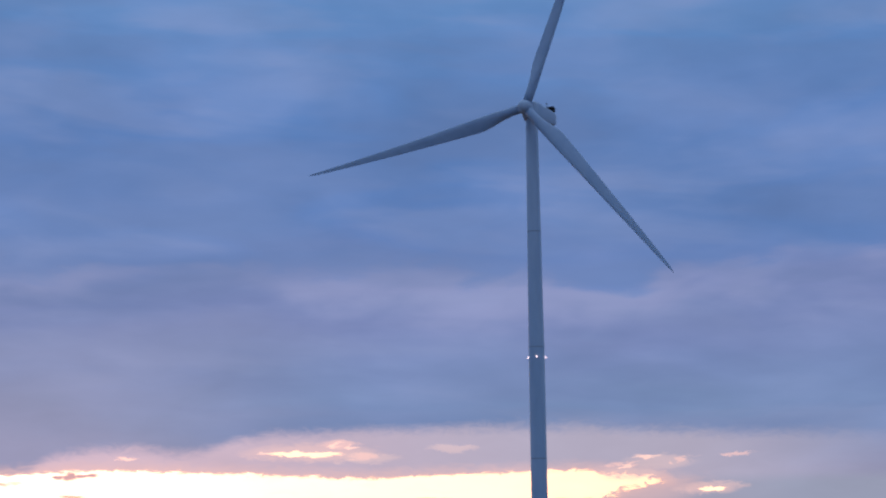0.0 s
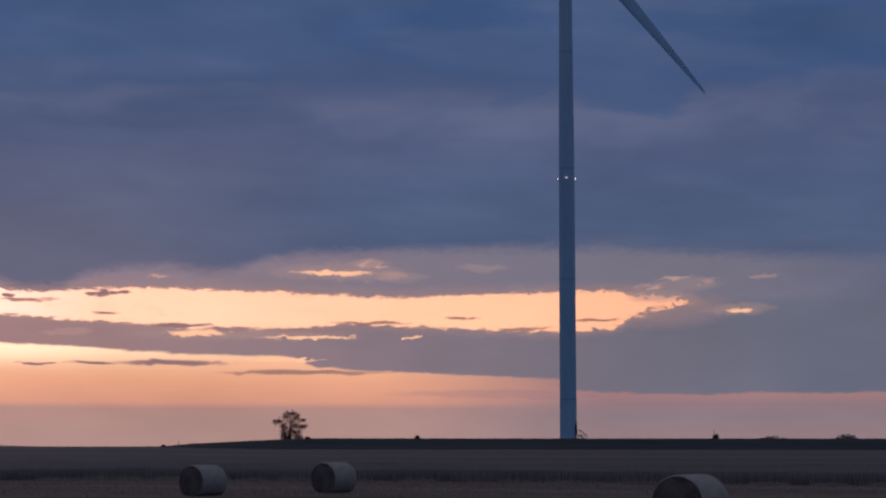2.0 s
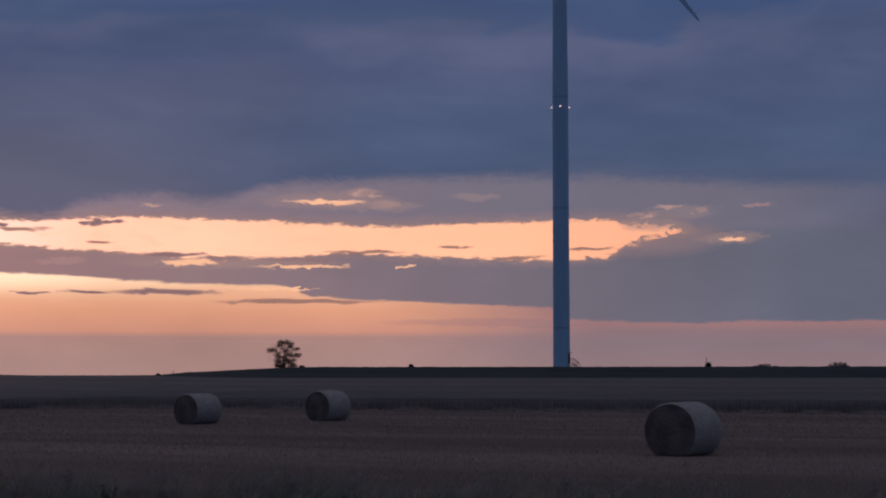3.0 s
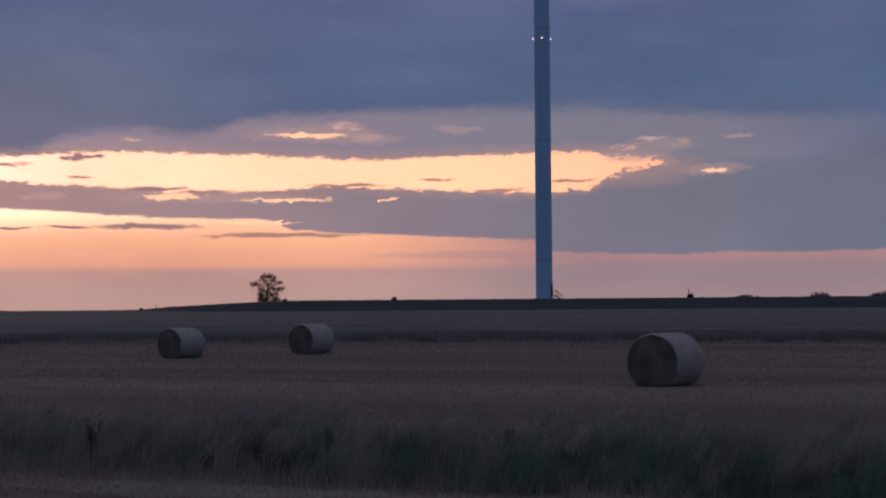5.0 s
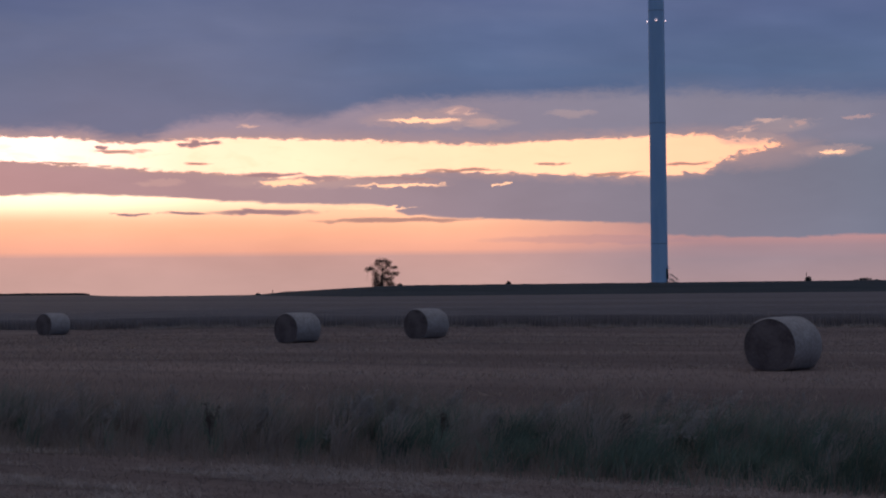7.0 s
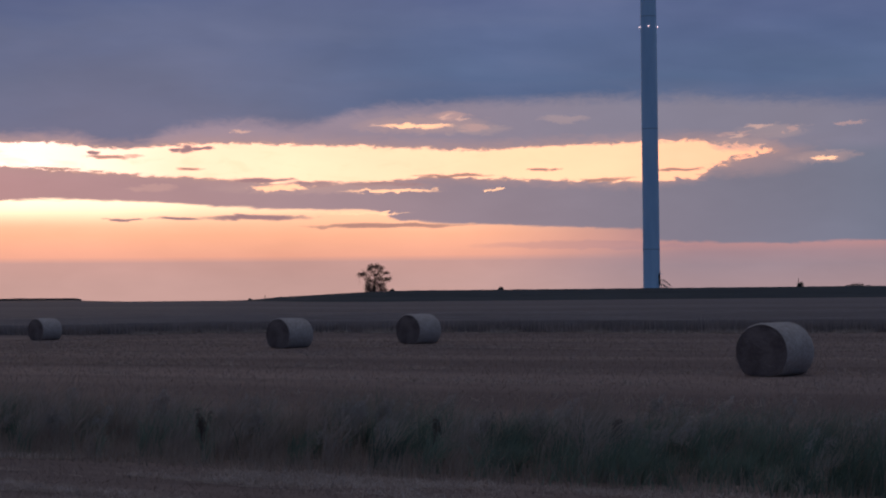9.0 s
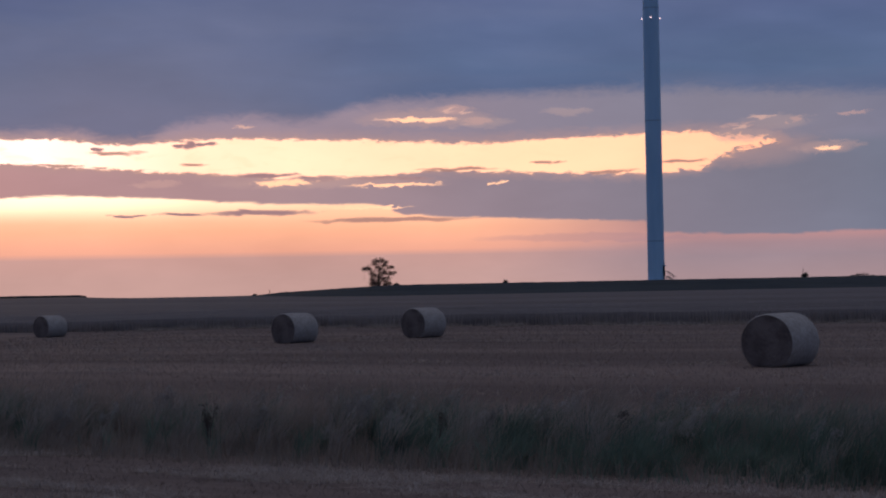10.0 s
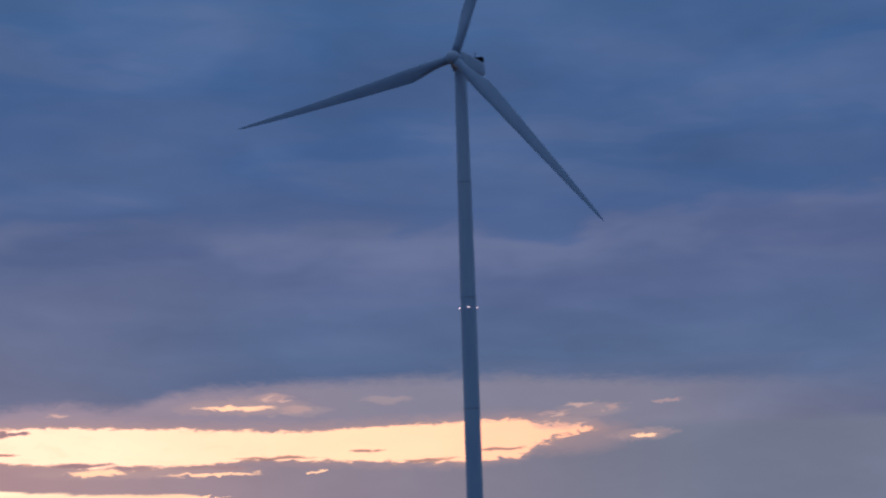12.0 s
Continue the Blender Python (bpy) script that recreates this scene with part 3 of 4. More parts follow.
# standing ripe crop: a closed canopy with ears, and its ragged front
def canopy_z(x, y):
    r = np.hypot(x, y)
    wob = np.array([noise.noise((a / 3.0, b / 1.6, 0.0)) for a, b in zip(np.ravel(x), np.ravel(y))]).reshape(np.shape(x))
    return ground_z(x, y) + 0.58 + 0.39 * step(-0.3, 5.5, y - crop_edge(x)) + 0.06 * wob * (1 - step(150, 300, r))


def strip(name, xs, depths, edge, zfun, skirt, mat, label, category):
    gx = np.repeat(xs[None], len(depths), 0)
    gy = edge(gx) + depths[:, None] / depths[-1] * (np.sqrt(334.0 ** 2 - gx ** 2) - edge(gx))
    gz = zfun(gx, gy)
    if skirt:
        gz[0] = ground_z(gx[0], gy[0])
        gz[-1] = ground_z(gx[-1], gy[-1])
    v = np.stack([gx, gy, gz], -1).reshape(-1, 3)
    n = len(xs)
    i = (np.arange(len(depths) - 1)[:, None] * n + np.arange(n - 1)[None]).ravel()
    return tagged(from_arrays(name, v, np.stack([i, i + 1, i + n + 1, i + n], -1), mat, True), label, category, kind="stuff")


xs = np.r_[np.linspace(-190, -46, 40), np.linspace(-45, 22, 180), np.linspace(24, 120, 30)]
deps = np.r_[0.35, 0.45, np.linspace(0.9, 30, 44), np.linspace(33, 262, 60)]
strip("crop_field", xs, deps, crop_edge, lambda a, b: canopy_z(a, b), True, CROP, "ripe grey-brown standing grain crop beyond the stubble", "crop")
x = rng.uniform(-48, 24, 110000)
dd = np.r_[rng.uniform(-0.15, 9.0, 85000), 9.0 + 80 * rng.uniform(0, 1, 25000) ** 1.5]
xy = np.stack([x, crop_edge(x) + dd + 0.25 * np.sin(x * 1.7) + 0.2 * np.sin(x * 0.6 + 1)], -1)
tagged(blade_field("crop_ears", xy, (0.68 + 0.34 * step(-0.3, 5.5, dd) + rng.normal(0, 0.05, len(xy))).clip(0.5, 1.12), 0.010 + np.hypot(xy[:, 0], xy[:, 1]) * 0.00020, CROP_EARS, 0.12, 1),
       "ripe ears and stalks along the edge of the grain crop", "crop", kind="stuff")


# dark leaf crop over the ridge
def ridge_crop():
    az = np.radians(np.linspace(-14.5, 17, 260))
    rr = np.r_[338.0, 339.0, np.linspace(345, 396, 14), 397.0]
    gx, gy = rr[:, None] * np.sin(az)[None], rr[:, None] * np.cos(az)[None]
    wob = np.array([noise.noise((a / 2.2, b / 6.0, 3.0)) for a, b in zip(gx.ravel(), gy.ravel())]).reshape(gx.shape)
    gz = ground_z(gx, gy) + (0.42 + 0.08 * wob) * step(-13.2, -11.8, np.degrees(az))[None]
    gz[0] = ground_z(gx[0], gy[0]) - 0.1
    gz[-1] = ground_z(gx[-1], gy[-1]) - 0.1
    n = gx.shape[1]
    i = (np.arange(len(rr) - 1)[:, None] * n + np.arange(n - 1)[None]).ravel()
    ob = from_arrays("ridge_crop", np.stack([gx, gy, gz], -1).reshape(-1, 3), np.stack([i, i + 1, i + n + 1, i + n], -1), BEET, True)
    tagged(ob, "dark green leaf crop covering the low ridge", "crop", kind="stuff")


ridge_crop()


def far_hedge(az0, az1, r, height, name, label):
    """A low dark hedge far off, with uneven top and its own depth."""
    az = np.radians(np.linspace(az0, az1, 120))
    prof = np.array([[-1.2, 0.0], [-1.1, 0.7], [-0.4, 1.0], [0.5, 0.96], [1.1, 0.6], [1.2, 0.0]])
    wob = np.array([noise.noise((a * 160, 0.5, r)) for a in az])
    v = []
    for a, w in zip(az, wob):
        for dr, h in prof:
            x, y = (r + dr) * math.sin(a), (r + dr) * math.cos(a)
            v.append((x, y, float(ground_z(x, y)) + h * height * (1 + 0.18 * w) - 0.05))
    n = len(prof)
    f = [(i * n + j, (i + 1) * n + j, (i + 1) * n + j + 1, i * n + j + 1) for i in range(len(az) - 1) for j in range(n - 1)]
    f += [tuple(range(n)), tuple(range((len(az) - 1) * n, len(az) * n))[::-1]]
    return tagged(from_arrays(name, np.array(v), f, BEET), label, "hedge", kind="stuff")


far_hedge(-32.0, -18.2, 394, 0.50, "hedge", "low dark hedge on the far field edge")


# ---- straw bales ----
def bale(x, y, turn, seed, r, label):
    half = 0.65
    wide = 1.03
    r = r + 0.03
    root = empty("straw_bale", pose(x, y, float(ground_z(x, y)) - 0.12, 0, 0, turn))
    sides, rings = 64, 18
    # wrapped round side; its axis lies along local y
    bm = bmesh.new()
    grid = []
    for j in range(rings + 1):
        f = j / rings * 2 - 1
        yy = f * half
        shoulder = 1 - 0.055 * max(0, abs(f) - 0.86) / 0.14
        ring = []
        for i in range(sides):
            a = 2 * math.pi * i / sides
            lump = 1 + 0.018 * noise.noise((math.cos(a) * 2.2, math.sin(a) * 2.2, yy * 3 + seed)) + 0.006 * math.sin(j * 2.4)
            rr = r * shoulder * lump
            px, pz = rr * math.cos(a) * wide, rr * math.sin(a) + r
            if pz < 0.16:
                pz = 0.16 - (0.16 - pz) * 0.30
            ring.append(bm.verts.new((px, yy, pz)))
        grid.append(ring)
    for p, q in zip(grid, grid[1:]):
        for i in range(sides):
            bm.faces.new((p[i], q[i], q[(i + 1) % sides], p[(i + 1) % sides]))
    part("wrap", bm, NET, root, "pale net-wrapped round side", True)
    # the two ends, with the coil of the straw; their colour carries the shade
    for sign in (-1, 1):
        bm = bmesh.new()
        prev = None
        levels = 14
        centre = bm.verts.new((0, sign * (half + 0.022), r))
        for lv in range(1, levels + 1):
            f = lv / levels
            ring = []
            for i in range(sides):
                a = 2 * math.pi * i / sides
                coil = 0.0012 * math.sin(2 * math.pi * (f * 6 + i / sides)) + 0.007 * noise.noise((f * 8 * math.cos(a), f * 8 * math.sin(a), seed + sign))
                rr = r * 0.945 * f * 0.995
                px, pz = rr * math.cos(a) * wide, rr * math.sin(a) + r
                if pz < 0.16:
                    pz = 0.16 - (0.16 - pz) * 0.30
                bulge = 0.03 * (1 - f * f) + coil * (1 if lv < levels else 0.2)
                ring.append(bm.verts.new((px, sign * (half - 0.008 + bulge), pz)))
            for i in range(sides):
                tri = (centre, ring[i], ring[(i + 1) % sides]) if prev is None else (prev[i], ring[i], ring[(i + 1) % sides], prev[(i + 1) % sides])
                bm.faces.new(tri if sign < 0 else tri[::-1])
            prev = ring
        part("end_face", bm, BALE_END_SHADE, root, "coiled straw end, its shade put into the colour")
    # straw ends that stick out
    bm = bmesh.new()
    rnd = random.Random(seed)
    for _ in range(260):
        a, sgn = rnd.uniform(0, 2 * math.pi), rnd.choice((-1, 1))
        f = math.sqrt(rnd.uniform(0.05, 1))
        p = Vector((r * f * 0.94 * wide * math.cos(a), sgn * (half - 0.01), max(0.15, r * f * 0.94 * math.sin(a) + r)))
        q = p + Vector((rnd.uniform(-0.06, 0.06), sgn * rnd.uniform(0.02, 0.07), rnd.uniform(-0.07, 0.03)))
        w = Vector((rnd.uniform(-1, 1), 0, rnd.uniform(-1, 1))).normalized() * 0.005
        bm.faces.new([bm.verts.new(c) for c in (p - w, p + w, q)])
    tagged(part("loose_straw", bm, STRAW, root), kind="stuff")
    tagged(root, label, "straw bale", "bales on the stubble")


for az, dist, turn, seed, size, label in [
    (3.86, 40.9, -32.0, 3, 0.63, "large round straw bale in pale net wrap on stubble"),
    (-11.64, 67.0, -32.0, 8, 0.592, "round straw bale in pale net wrap on stubble"),
    (-7.50, 71.5, -34.0, 13, 0.63, "round straw bale in pale net wrap on stubble"),
    (-19.33, 97.0, -30.0, 21, 0.61, "distant round straw bale near the standing crop"),
]:
    bale(dist * math.sin(radians(az)), dist * math.cos(radians(az)), turn, seed, size, label)


# ---- wind turbine ----
TURBINE = (0.0, 399.0)
HUB_Z = 1.8 + 399 * math.tan(radians(16.53))


def turbine():
    x, y = TURBINE
    z0 = float(ground_z(x, y))
    root = tagged(empty("wind_turbine", pose(x, y, z0)), "tall pale grey three-bladed wind turbine tinted blue for dusk light, with lit beacons", "wind turbine")
    hub_h = HUB_Z - z0
    top_h = hub_h - 2.1

    def radius(h):
        f = h / top_h
        return 1.88 - 0.10 * min(f, 0.52) / 0.52 - 0.42 * max(0.0, f - 0.52) / 0.48

    joints = [0.0, 9.1, 36.0, 61.2, 88.0, top_h]
    for a, b in zip(joints, joints[1:]):
        bm = bmesh.new()
        lathe(bm, [(radius(a + (b - a) * i / 6), a + (b - a) * i / 6) for i in range(7)], 48, False)
        part("tower_section", bm, DUSK_PAINT, root, smooth=True)
    for h in joints[1:-1]:
        bm = bmesh.new()
        lathe(bm, [(radius(h) + 0.005, h - 0.11), (radius(h) + 0.03, h - 0.09), (radius(h) + 0.03, h + 0.09), (radius(h) + 0.005, h + 0.11)], 48)
        part("flange", bm, SEAM, root)
    bm = bmesh.new()
    lathe(bm, [(2.9, -0.6), (2.9, 0.12), (2.75, 0.22), (1.9, 0.24)], 40)
    part("foundation", bm, SEAM, root, "concrete foundation ring")
    # beacons half way up
    hb = 1.8 + 399 * math.tan(radians(8.60)) - z0
    for i in range(4):
        a = radians(-90 + 90 * i)
        rr = radius(hb)
        bm = bmesh.new()
        box(bm, (0.30, 0.20, 0.10), pose((rr + 0.12) * math.cos(a), (rr + 0.12) * math.sin(a), hb - 0.22, 0, 0, math.degrees(a)), 0.02)
        mount = part("beacon", bm, STEEL, root, "small red-white obstruction beacon")
        bm = bmesh.new()
        lathe(bm, [(0.08, hb - 0.17), (0.11, hb - 0.12), (0.11, hb + 0.10), (0.07, hb + 0.17)], 12)
        bmesh.ops.translate(bm, verts=bm.verts, vec=((rr + 0.20) * math.cos(a), (rr + 0.20) * math.sin(a), 0))
        part("lamp_glass", bm, LAMP_GLASS, mount, "lit pinkish lamp glass")
    # door, landing and stairs at the foot
    ad = radians(-22)
    ux, uy = math.cos(ad), math.sin(ad)
    plat, rise, going = 1.26, 0.18, 0.24
    steps = 7
    run = 0.95 + steps * going
    bm = bmesh.new()
    box(bm, (0.14, 1.0, 2.2), pose(1.84 * ux, 1.84 * uy, plat + 1.15, 0, 0, -22), 0.06)
    door = part("door", bm, DARK, root, "dark steel entrance door")
    bm = bmesh.new()
    box(bm, (0.6, 1.2, 0.10), pose(2.10 * ux, 2.10 * uy, plat + 2.40, 0, 14, -22), 0.03)
    part("canopy", bm, SEAM, door)
    bm = bmesh.new()
    tube(bm, (1.98 * ux, 1.98 * uy + 0.05, plat + 2.46), (1.98 * ux, 1.98 * uy + 0.05, plat + 2.90), 0.05)
    box(bm, (0.22, 0.22, 0.16), pose(2.0 * ux, 2.0 * uy + 0.05, plat + 2.92), 0.03)
    part("door_lamp", bm, STEEL, door)
    m = pose(1.8 * ux, 1.8 * uy, 0, 0, 0, -22)
    bm = bmesh.new()
    box(bm, (0.9, 1.3, 0.08), m @ pose(0.48, 0, plat), 0.02)
    for sx in (0.25, 0.85):
        for sy in (-0.55, 0.55):
            tube(bm, m @ Vector((sx, sy, -0.1)), m @ Vector((sx, sy, plat)), 0.05)
    landing = part("landing", bm, STEEL, root, "galvanised landing")
    for i in range(steps):
        bm = bmesh.new()
        box(bm, (0.28, 1.0, 0.04), m @ pose(1.02 + i * going, 0, plat - rise * (i + 0.9)), 0.01)
        part("tread", bm, STEEL, landing)
    for sy in (-0.53, 0.53):
        bm = bmesh.new()
        tube(bm, m @ Vector((0.95, sy, plat - 0.1)), m @ Vector((run, sy, 0.0)), 0.07)
        tube(bm, m @ Vector((0.1, sy, plat + 1.05)), m @ Vector((0.95, sy, plat + 1.05)), 0.04)
        tube(bm, m @ Vector((0.95, sy, plat + 1.05)), m @ Vector((run, sy, 1.0)), 0.05)
        for k in range(5):
            fx, drop = 0.95 + k * (run - 0.95) / 4, k * plat / 4
            tube(bm, m @ Vector((fx, sy, max(0.0, plat - 0.1 - drop))), m @ Vector((fx, sy, plat + 1.05 - drop)), 0.03)
        tube(bm, m @ Vector((0.1, sy, plat)), m @ Vector((0.1, sy, plat + 1.05)), 0.03)
        part("handrail", bm, STEEL, landing)

    # nacelle and rotor: axis turned 25 degrees off the line of sight
    head = pose(0, 0, hub_h, 0, 0, -25)  # local -y points out of the rotor

    bm = bmesh.new()
    rows = [(-2.2, 1.45, 1.5, -1.5), (-1.2, 1.85, 1.95, -1.95), (1.5, 1.95, 2.05, -2.05), (6.5, 1.95, 2.1, -2.0), (9.4, 1.85, 2.1, -1.55), (10.2, 1.7, 2.0, -1.1)]
    rings = []
    for yy, w, up, dn in rows:
        ring = []
        for i in range(24):
            a = 2 * math.pi * i / 24
            c, s = math.cos(a), math.sin(a)
            px = w * math.copysign(abs(c) ** 0.42, c)
            pz = (up if s > 0 else -dn) * math.copysign(abs(s) ** 0.42, s)
            ring.append(bm.verts.new((px, yy, pz)))
        rings.append(ring)
    for p, q in zip(rings, rings[1:]):
        for i in range(24):
            bm.faces.new((p[i], p[(i + 1) % 24], q[(i + 1) % 24], q[i]))
    bm.faces.new(rings[0])
    bm.faces.new(rings[-1][::-1])
    bmesh.ops.recalc_face_normals(bm, faces=bm.faces)
    nac = part("nacelle", bm, DUSK_PAINT, root, "boxy pale grey nacelle tinted blue for dusk light", True, head)
    bm = bmesh.new()
    box(bm, (3.4, 1.5, 1.1), pose(0, 9.1, 2.55), 0.08)
    part("cooler", bm, DARK, nac, "dark cooler on the tail of the nacelle")
    bm = bmesh.new()
    box(bm, (2.6, 4.4, 0.10), pose(0, 6.6, -2.03, 2.5), 0.03)
    part("floor_hatch", bm, DARK, nac)
    for sx in (-0.9, 0.9):
        bm = bmesh.new()
        tube(bm, (sx, 6.6, 2.0), (sx, 6.6, 3.3), 0.05)
        box(bm, (0.25, 0.25, 0.3), pose(sx, 6.6, 3.4), 0.04)
        part("wind_vane", bm, STEEL, nac)
    bm = bmesh.new()
    lathe(bm, [(1.75, top_h - 0.02), (1.80, top_h + 0.4)], 40)
    part("yaw_ring", bm, SEAM, root)

    tilt = head @ pose(0, -3.4, 0.05, -5, 0, 0)
    bm = bmesh.new()
    lathe(bm, [(1.50, -1.2), (1.65, -0.8), (1.70, 0.0), (1.60, 0.8), (1.30, 1.4), (0.75, 1.85), (0.2, 2.0)], 32)
    bmesh.ops.rotate(bm, verts=bm.verts, matrix=Matrix.Rotation(radians(90), 3, "X"))
    hub = part("hub", bm, DUSK_PAINT, root, "rounded spinner", True, tilt)

    def blade_mesh():
        bm = bmesh.new()
        length, sides = 58.0, 20
        rings = []
        for j in range(30):
            f = j / 29
            s = 1.3 + (length - 1.3) * f
            root_mix = float(step(0.03, 0.19, f))
            chord = 2.1 * (1 - root_mix) + root_mix * (3.20 * (1 - max(0.0, f - 0.19) / 0.81) ** 0.86 + 0.36)
            if f > 0.965:
                chord *= max(0.12, 1 - ((f - 0.965) / 0.035) ** 2)
            thick = 1.0 * (1 - root_mix) + root_mix * (0.34 - 0.20 * f)
            twist = radians(16 * (1 - f) ** 2 + 2)
            bendy = -2.6 * f ** 2.2
            ring = []
            for i in range(sides):
                a = 2 * math.pi * i / sides
                cx = 0.5 * math.cos(a)
                taper = 1 - root_mix * 0.72 * (cx + 0.5) ** 1.3
                px = chord * (cx + root_mix * 0.18)
                py = chord * thick * 0.5 * math.sin(a) * taper
                ring.append(bm.verts.new((-px * math.cos(twist) + py * math.sin(twist), px * math.sin(twist) + py * math.cos(twist) + bendy, s)))
            rings.append(ring)
        for p, q in zip(rings, rings[1:]):
            for i in range(sides):
                bm.faces.new((p[i], p[(i + 1) % sides], q[(i + 1) % sides], q[i]))
        bm.faces.new(rings[0][::-1])
        bm.faces.new(rings[-1])
        bmesh.ops.recalc_face_normals(bm, faces=bm.faces)
        return bm

    first = None
    for i in range(3):
        m = tilt @ pose(0, 0, 0, 0, PHASE + 120 * i, 0)
        if first is None:
            first = part("blade", blade_mesh(), DUSK_BLADE_PAINT, root, "long slender tapered blade", True, m)
        else:
            ob = new("blade", first.data)
            ob.parent, ob.matrix_basis = root, m
            tagged(ob, "long slender tapered blade")


PHASE = 20.0
turbine()


# ---- trees and small growth on the ridge ----
def leaf_clumps(bm, tips, per, spread, size, rnd, droop=0.3):
    for tip in tips:
        for _ in range(per):
            p = tip + Vector((rnd.gauss(0, spread), rnd.gauss(0, spread), rnd.gauss(-droop * spread, spread * 0.7)))
            a = Vector((rnd.uniform(-1, 1), rnd.uniform(-1, 1), rnd.uniform(-1, 1))).normalized() * size * rnd.uniform(0.6, 1.3)
            b = a.cross(Vector((rnd.uniform(-1, 1), rnd.uniform(-1, 1), rnd.uniform(-1, 1)))).normalized() * size * 0.45
            bm.faces.new([bm.verts.new(c) for c in (p - a * 0.5, p + b * 0.5, p + a * 0.5, p - b * 0.5)])


# lobes of the lone tree: across, depth, height, their half sizes, clumps
LOBES = [
    (0.35, 0.0, 5.75, 1.55, 1.1, 0.42, 34), (-0.95, 0.3, 5.15, 0.75, 0.8, 0.35, 14), (1.75, -0.3, 5.05, 0.70, 0.8, 0.35, 14),
    (-2.45, 0.1, 4.05, 1.05, 0.9, 0.48, 26), (2.60, 0.2, 4.45, 0.75, 0.8, 0.30, 15), (3.05, -0.1, 3.15, 0.95, 0.8, 0.34, 22),
    (0.30, 0.6, 4.20, 1.10, 1.0, 0.50, 12), (-1.15, -0.2, 3.05, 0.85, 0.9, 0.50, 18), (1.20, 0.0, 3.10, 1.00, 1.0, 0.34, 18),
    (1.35, -0.4, 2.05, 1.45, 1.0, 0.36, 28), (-1.20, 0.3, 1.95, 0.70, 0.8, 0.45, 18), (-0.85, -0.2, 0.85, 1.05, 1.0, 0.75, 54),
    (1.75, 0.2, 0.80, 1.15, 0.9, 0.60, 34),
]


def field_tree():
    rnd = random.Random(14)
    az, dist = radians(-8.93), 392.0
    x, y = dist * math.sin(az), dist * math.cos(az)
    root = tagged(empty("field_tree", pose(x, y, float(ground_z(x, y)) - 0.1) @ Matrix.Diagonal((1.0, 1.0, 1.06, 1.0))), "lone broad tree with sparse ragged crown on the ridge", "tree")
    bm, tips = bmesh.new(), []
    tube(bm, (0, 0, -0.2), (0.05, 0, 1.2), 0.40, 0.32, 10)
    tube(bm, (0.05, 0, 1.2), (0.2, 0.05, 3.2), 0.30, 0.12, 9)
    tube(bm, (0.2, 0.05, 3.2), (0.35, 0.0, 5.4), 0.12, 0.04, 8)
    for cx, cy, cz, rx, ry, rz, n in LOBES:
        foot = Vector((0.1, 0, max(0.35, cz - 0.35 - 0.55 * abs(cx))))
        end = Vector((cx, cy, cz))
        knee = foot.lerp(end, 0.5) + Vector((rnd.uniform(-0.15, 0.15), rnd.uniform(-0.15, 0.15), -0.12))
        tube(bm, foot, knee, 0.085, 0.06, 7)
        tube(bm, knee, end, 0.06, 0.03, 7)
        for _ in range(int(n * 1.5)):
            while True:
                p = Vector((rnd.uniform(-1, 1), rnd.uniform(-1, 1), rnd.uniform(-1, 1)))
                if p.length < 1:
                    break
            tip = end + Vector((p.x * rx * 1.12, p.y * ry, p.z * rz * 1.35 + 0.3 * rz * (1 - abs(p.x))))
            if rnd.random() < 0.4:
                tube(bm, end, tip, 0.02, 0.008, 5)
            tips.append(tip)
    part("trunk", bm, BARK, root, "dark branching trunk")
    bm = bmesh.new()
    leaf_clumps(bm, tips, 26, 0.22, 0.17, rnd)
    # thin foliage between the lobes
    thin = [Vector((rnd.gauss(0.3, 1.2), rnd.gauss(0, 0.9), rnd.uniform(0.3, 5.4))) for _ in range(420)]
    leaf_clumps(bm, thin, 9, 0.24, 0.14, rnd)
    part("crown", bm, LEAVES, root, "sparse brownish leaf clumps with gaps")


field_tree()


def shrub(az, dist, width, height, seed, label="small dark shrub on the ridge line", name="shrub", count=60):
    rnd = random.Random(seed)
    a = radians(az)
    x, y = dist * math.sin(a), dist * math.cos(a)
    root = tagged(empty(name, pose(x, y, float(ground_z(x, y)) - 0.05)), label, "shrub", "growth on the ridge")
    bm, tips = bmesh.new(), []
    for _ in range(count):
        f = rnd.uniform(-1, 1)
        top = height * math.sqrt(max(0.05, 1 - f * f)) * rnd.uniform(0.75, 1.0)
        p = Vector((f * width / 2, rnd.uniform(-0.5, 0.5) * min(width, 6) * 0.6, rnd.uniform(0.15, 1.0) * top))
        tips.append(p)
        if rnd.random() < 0.3:
            tube(bm, (p.x * 0.6, p.y * 0.6, 0), p, 0.05, 0.02, 5)
    tagged(part("stems", bm, BARK, root), kind="stuff")
    bm = bmesh.new()
    leaf_clumps(bm, tips, 26, 0.10 * height + 0.05, 0.16 + 0.05 * height, rnd, 0.0)
    tagged(part("foliage", bm, BEET, root), kind="stuff")


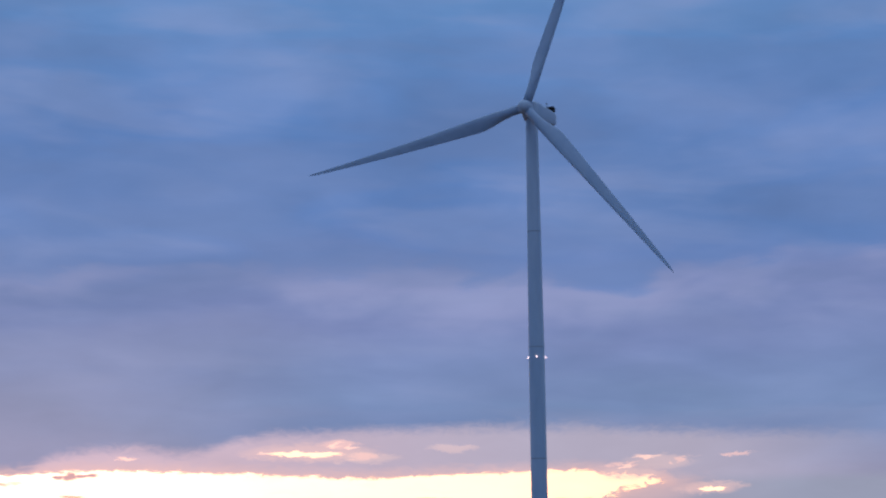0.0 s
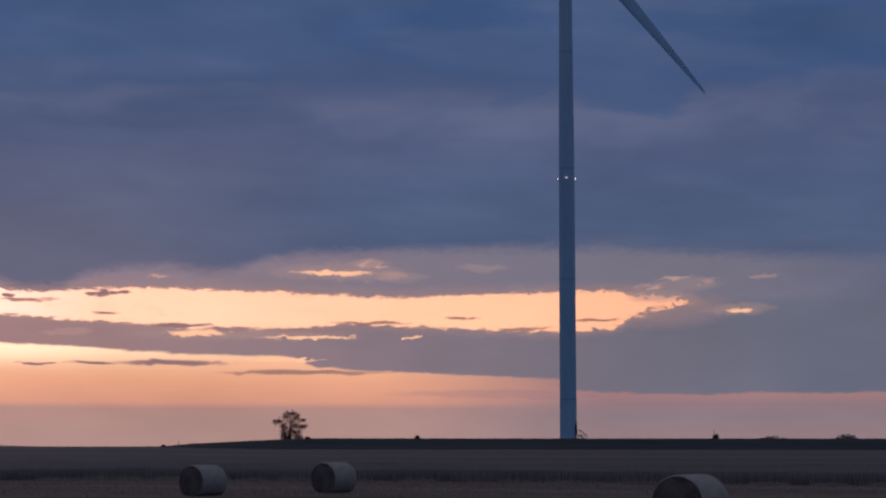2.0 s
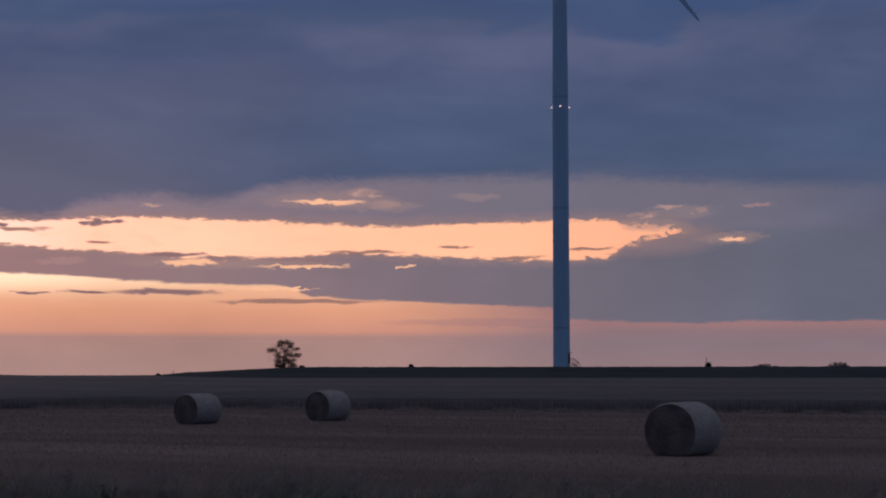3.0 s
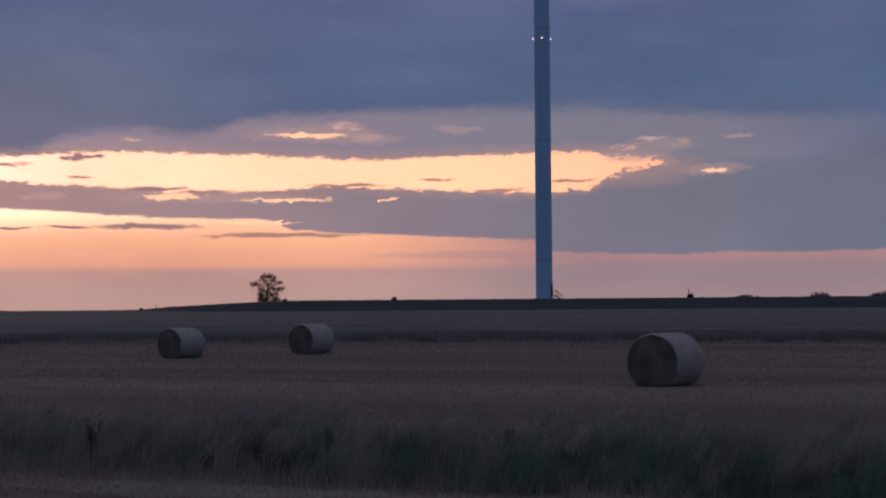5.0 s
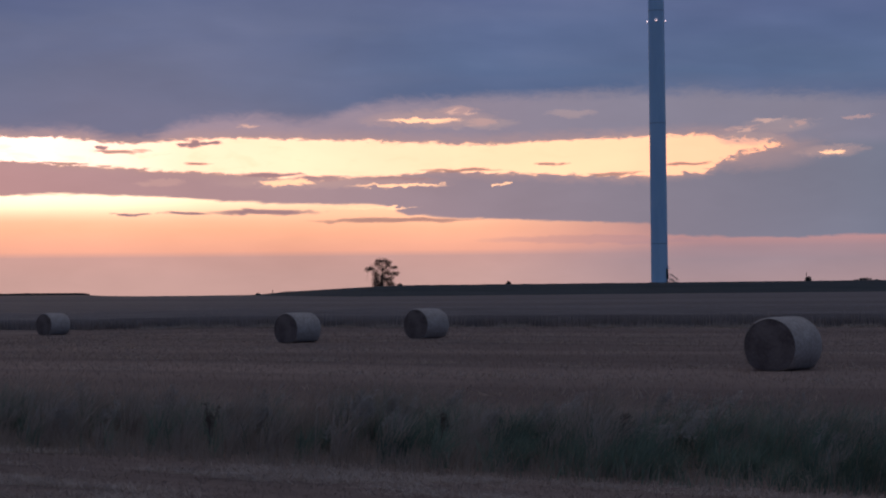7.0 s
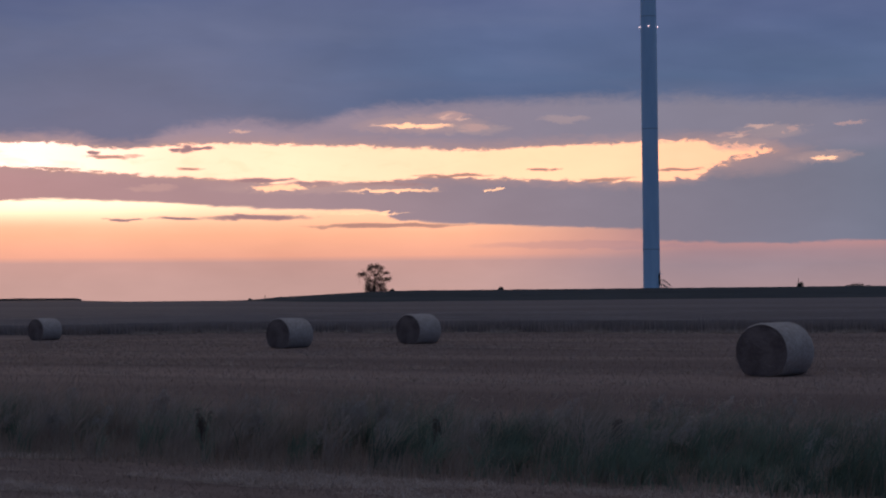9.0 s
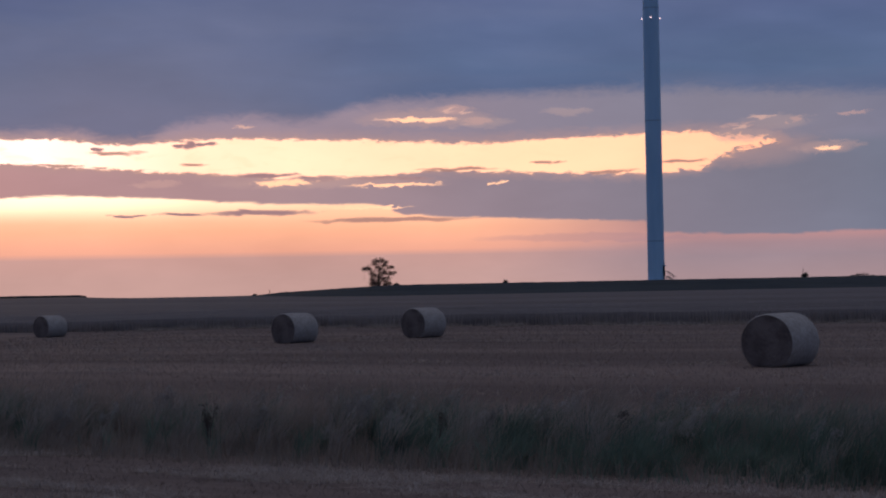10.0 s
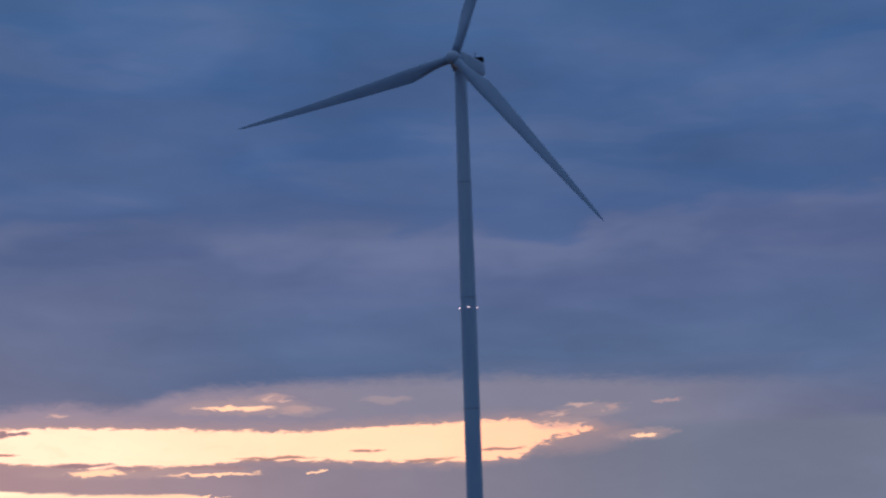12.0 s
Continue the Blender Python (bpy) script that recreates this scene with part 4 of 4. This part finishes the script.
shrub(-8.35, 394, 1.1, 1.0, 1)
shrub(-4.83, 394, 0.9, 1.05, 2)
shrub(4.66, 394, 1.0, 1.5, 3)
shrub(6.45, 402, 5.5, 1.15, 4, "low rounded thicket on the ridge line", "thicket", 90)
shrub(8.72, 402, 4.6, 1.5, 5, "low rounded thicket on the ridge line", "thicket", 90)
shrub(10.9, 404, 9.0, 1.75, 6, "wide dark thicket on the ridge line", "thicket", 150)
shrub(-11.9, 392, 0.6, 0.5, 9)
shrub(-12.9, 392, 0.8, 0.35, 10)


def post(az, dist, height, label):
    a = radians(az)
    x, y = dist * math.sin(a), dist * math.cos(a)
    bm = bmesh.new()
    lathe(bm, [(0.07, -0.3), (0.07, height - 0.05), (0.04, height)], 10)
    ob = part("fence_post", bm, WOOD, None, label)
    ob.matrix_world = pose(x, y, float(ground_z(x, y)), 0, 2, 0)
    tagged(ob, label, "post", "posts on the ridge")


post(4.60, 393, 2.3, "thin weathered wooden post beside a shrub")
post(-12.43, 392, 0.95, "thin weathered wooden post on the field edge")


# ---- weeds in the verge ----
def dry_weed(x, y, height, seed):
    """Several thin stems fanning from one root, each with a loose seed head."""
    rnd = random.Random(seed)
    root = tagged(empty("dry_weed", pose(x, y, float(ground_z(x, y)))), "brown dry weed with loose seed heads in verge", "weed", "weeds in the verge")
    for _ in range(7):
        tip = Vector((rnd.gauss(0.02, 0.045), rnd.gauss(0, 0.05), height * rnd.uniform(0.62, 1.0)))
        mid = Vector((tip.x * 0.35, tip.y * 0.35, tip.z * 0.6))
        bm = bmesh.new()
        tube(bm, (0, 0, -0.04), mid, 0.006, 0.004, 5)
        tube(bm, mid, tip, 0.004, 0.002, 5)
        stem = part("stem", bm, DOCK, root)
        bm = bmesh.new()
        for _ in range(34):
            f = rnd.uniform(0.25, 1.05)
            p = mid.lerp(tip, f) + Vector((rnd.gauss(0, 0.022), rnd.gauss(0, 0.022), rnd.gauss(0, 0.015)))
            a = Vector((rnd.uniform(-1, 1), rnd.uniform(-1, 1), rnd.uniform(-0.3, 1))).normalized() * 0.032
            b = a.cross(Vector((rnd.uniform(-1, 1), rnd.uniform(-1, 1), 0.2))).normalized() * 0.008
            bm.faces.new([bm.verts.new(c) for c in (p - a * 0.5, p + b, p + a * 0.5, p - b)])
        tagged(part("seed_head", bm, DOCK, stem), kind="stuff")


dry_weed(-5.1, 19.8, 0.60, 1)
dry_weed(-2.4, 19.4, 0.56, 2)
dry_weed(-0.4, 18.6, 0.56, 3)
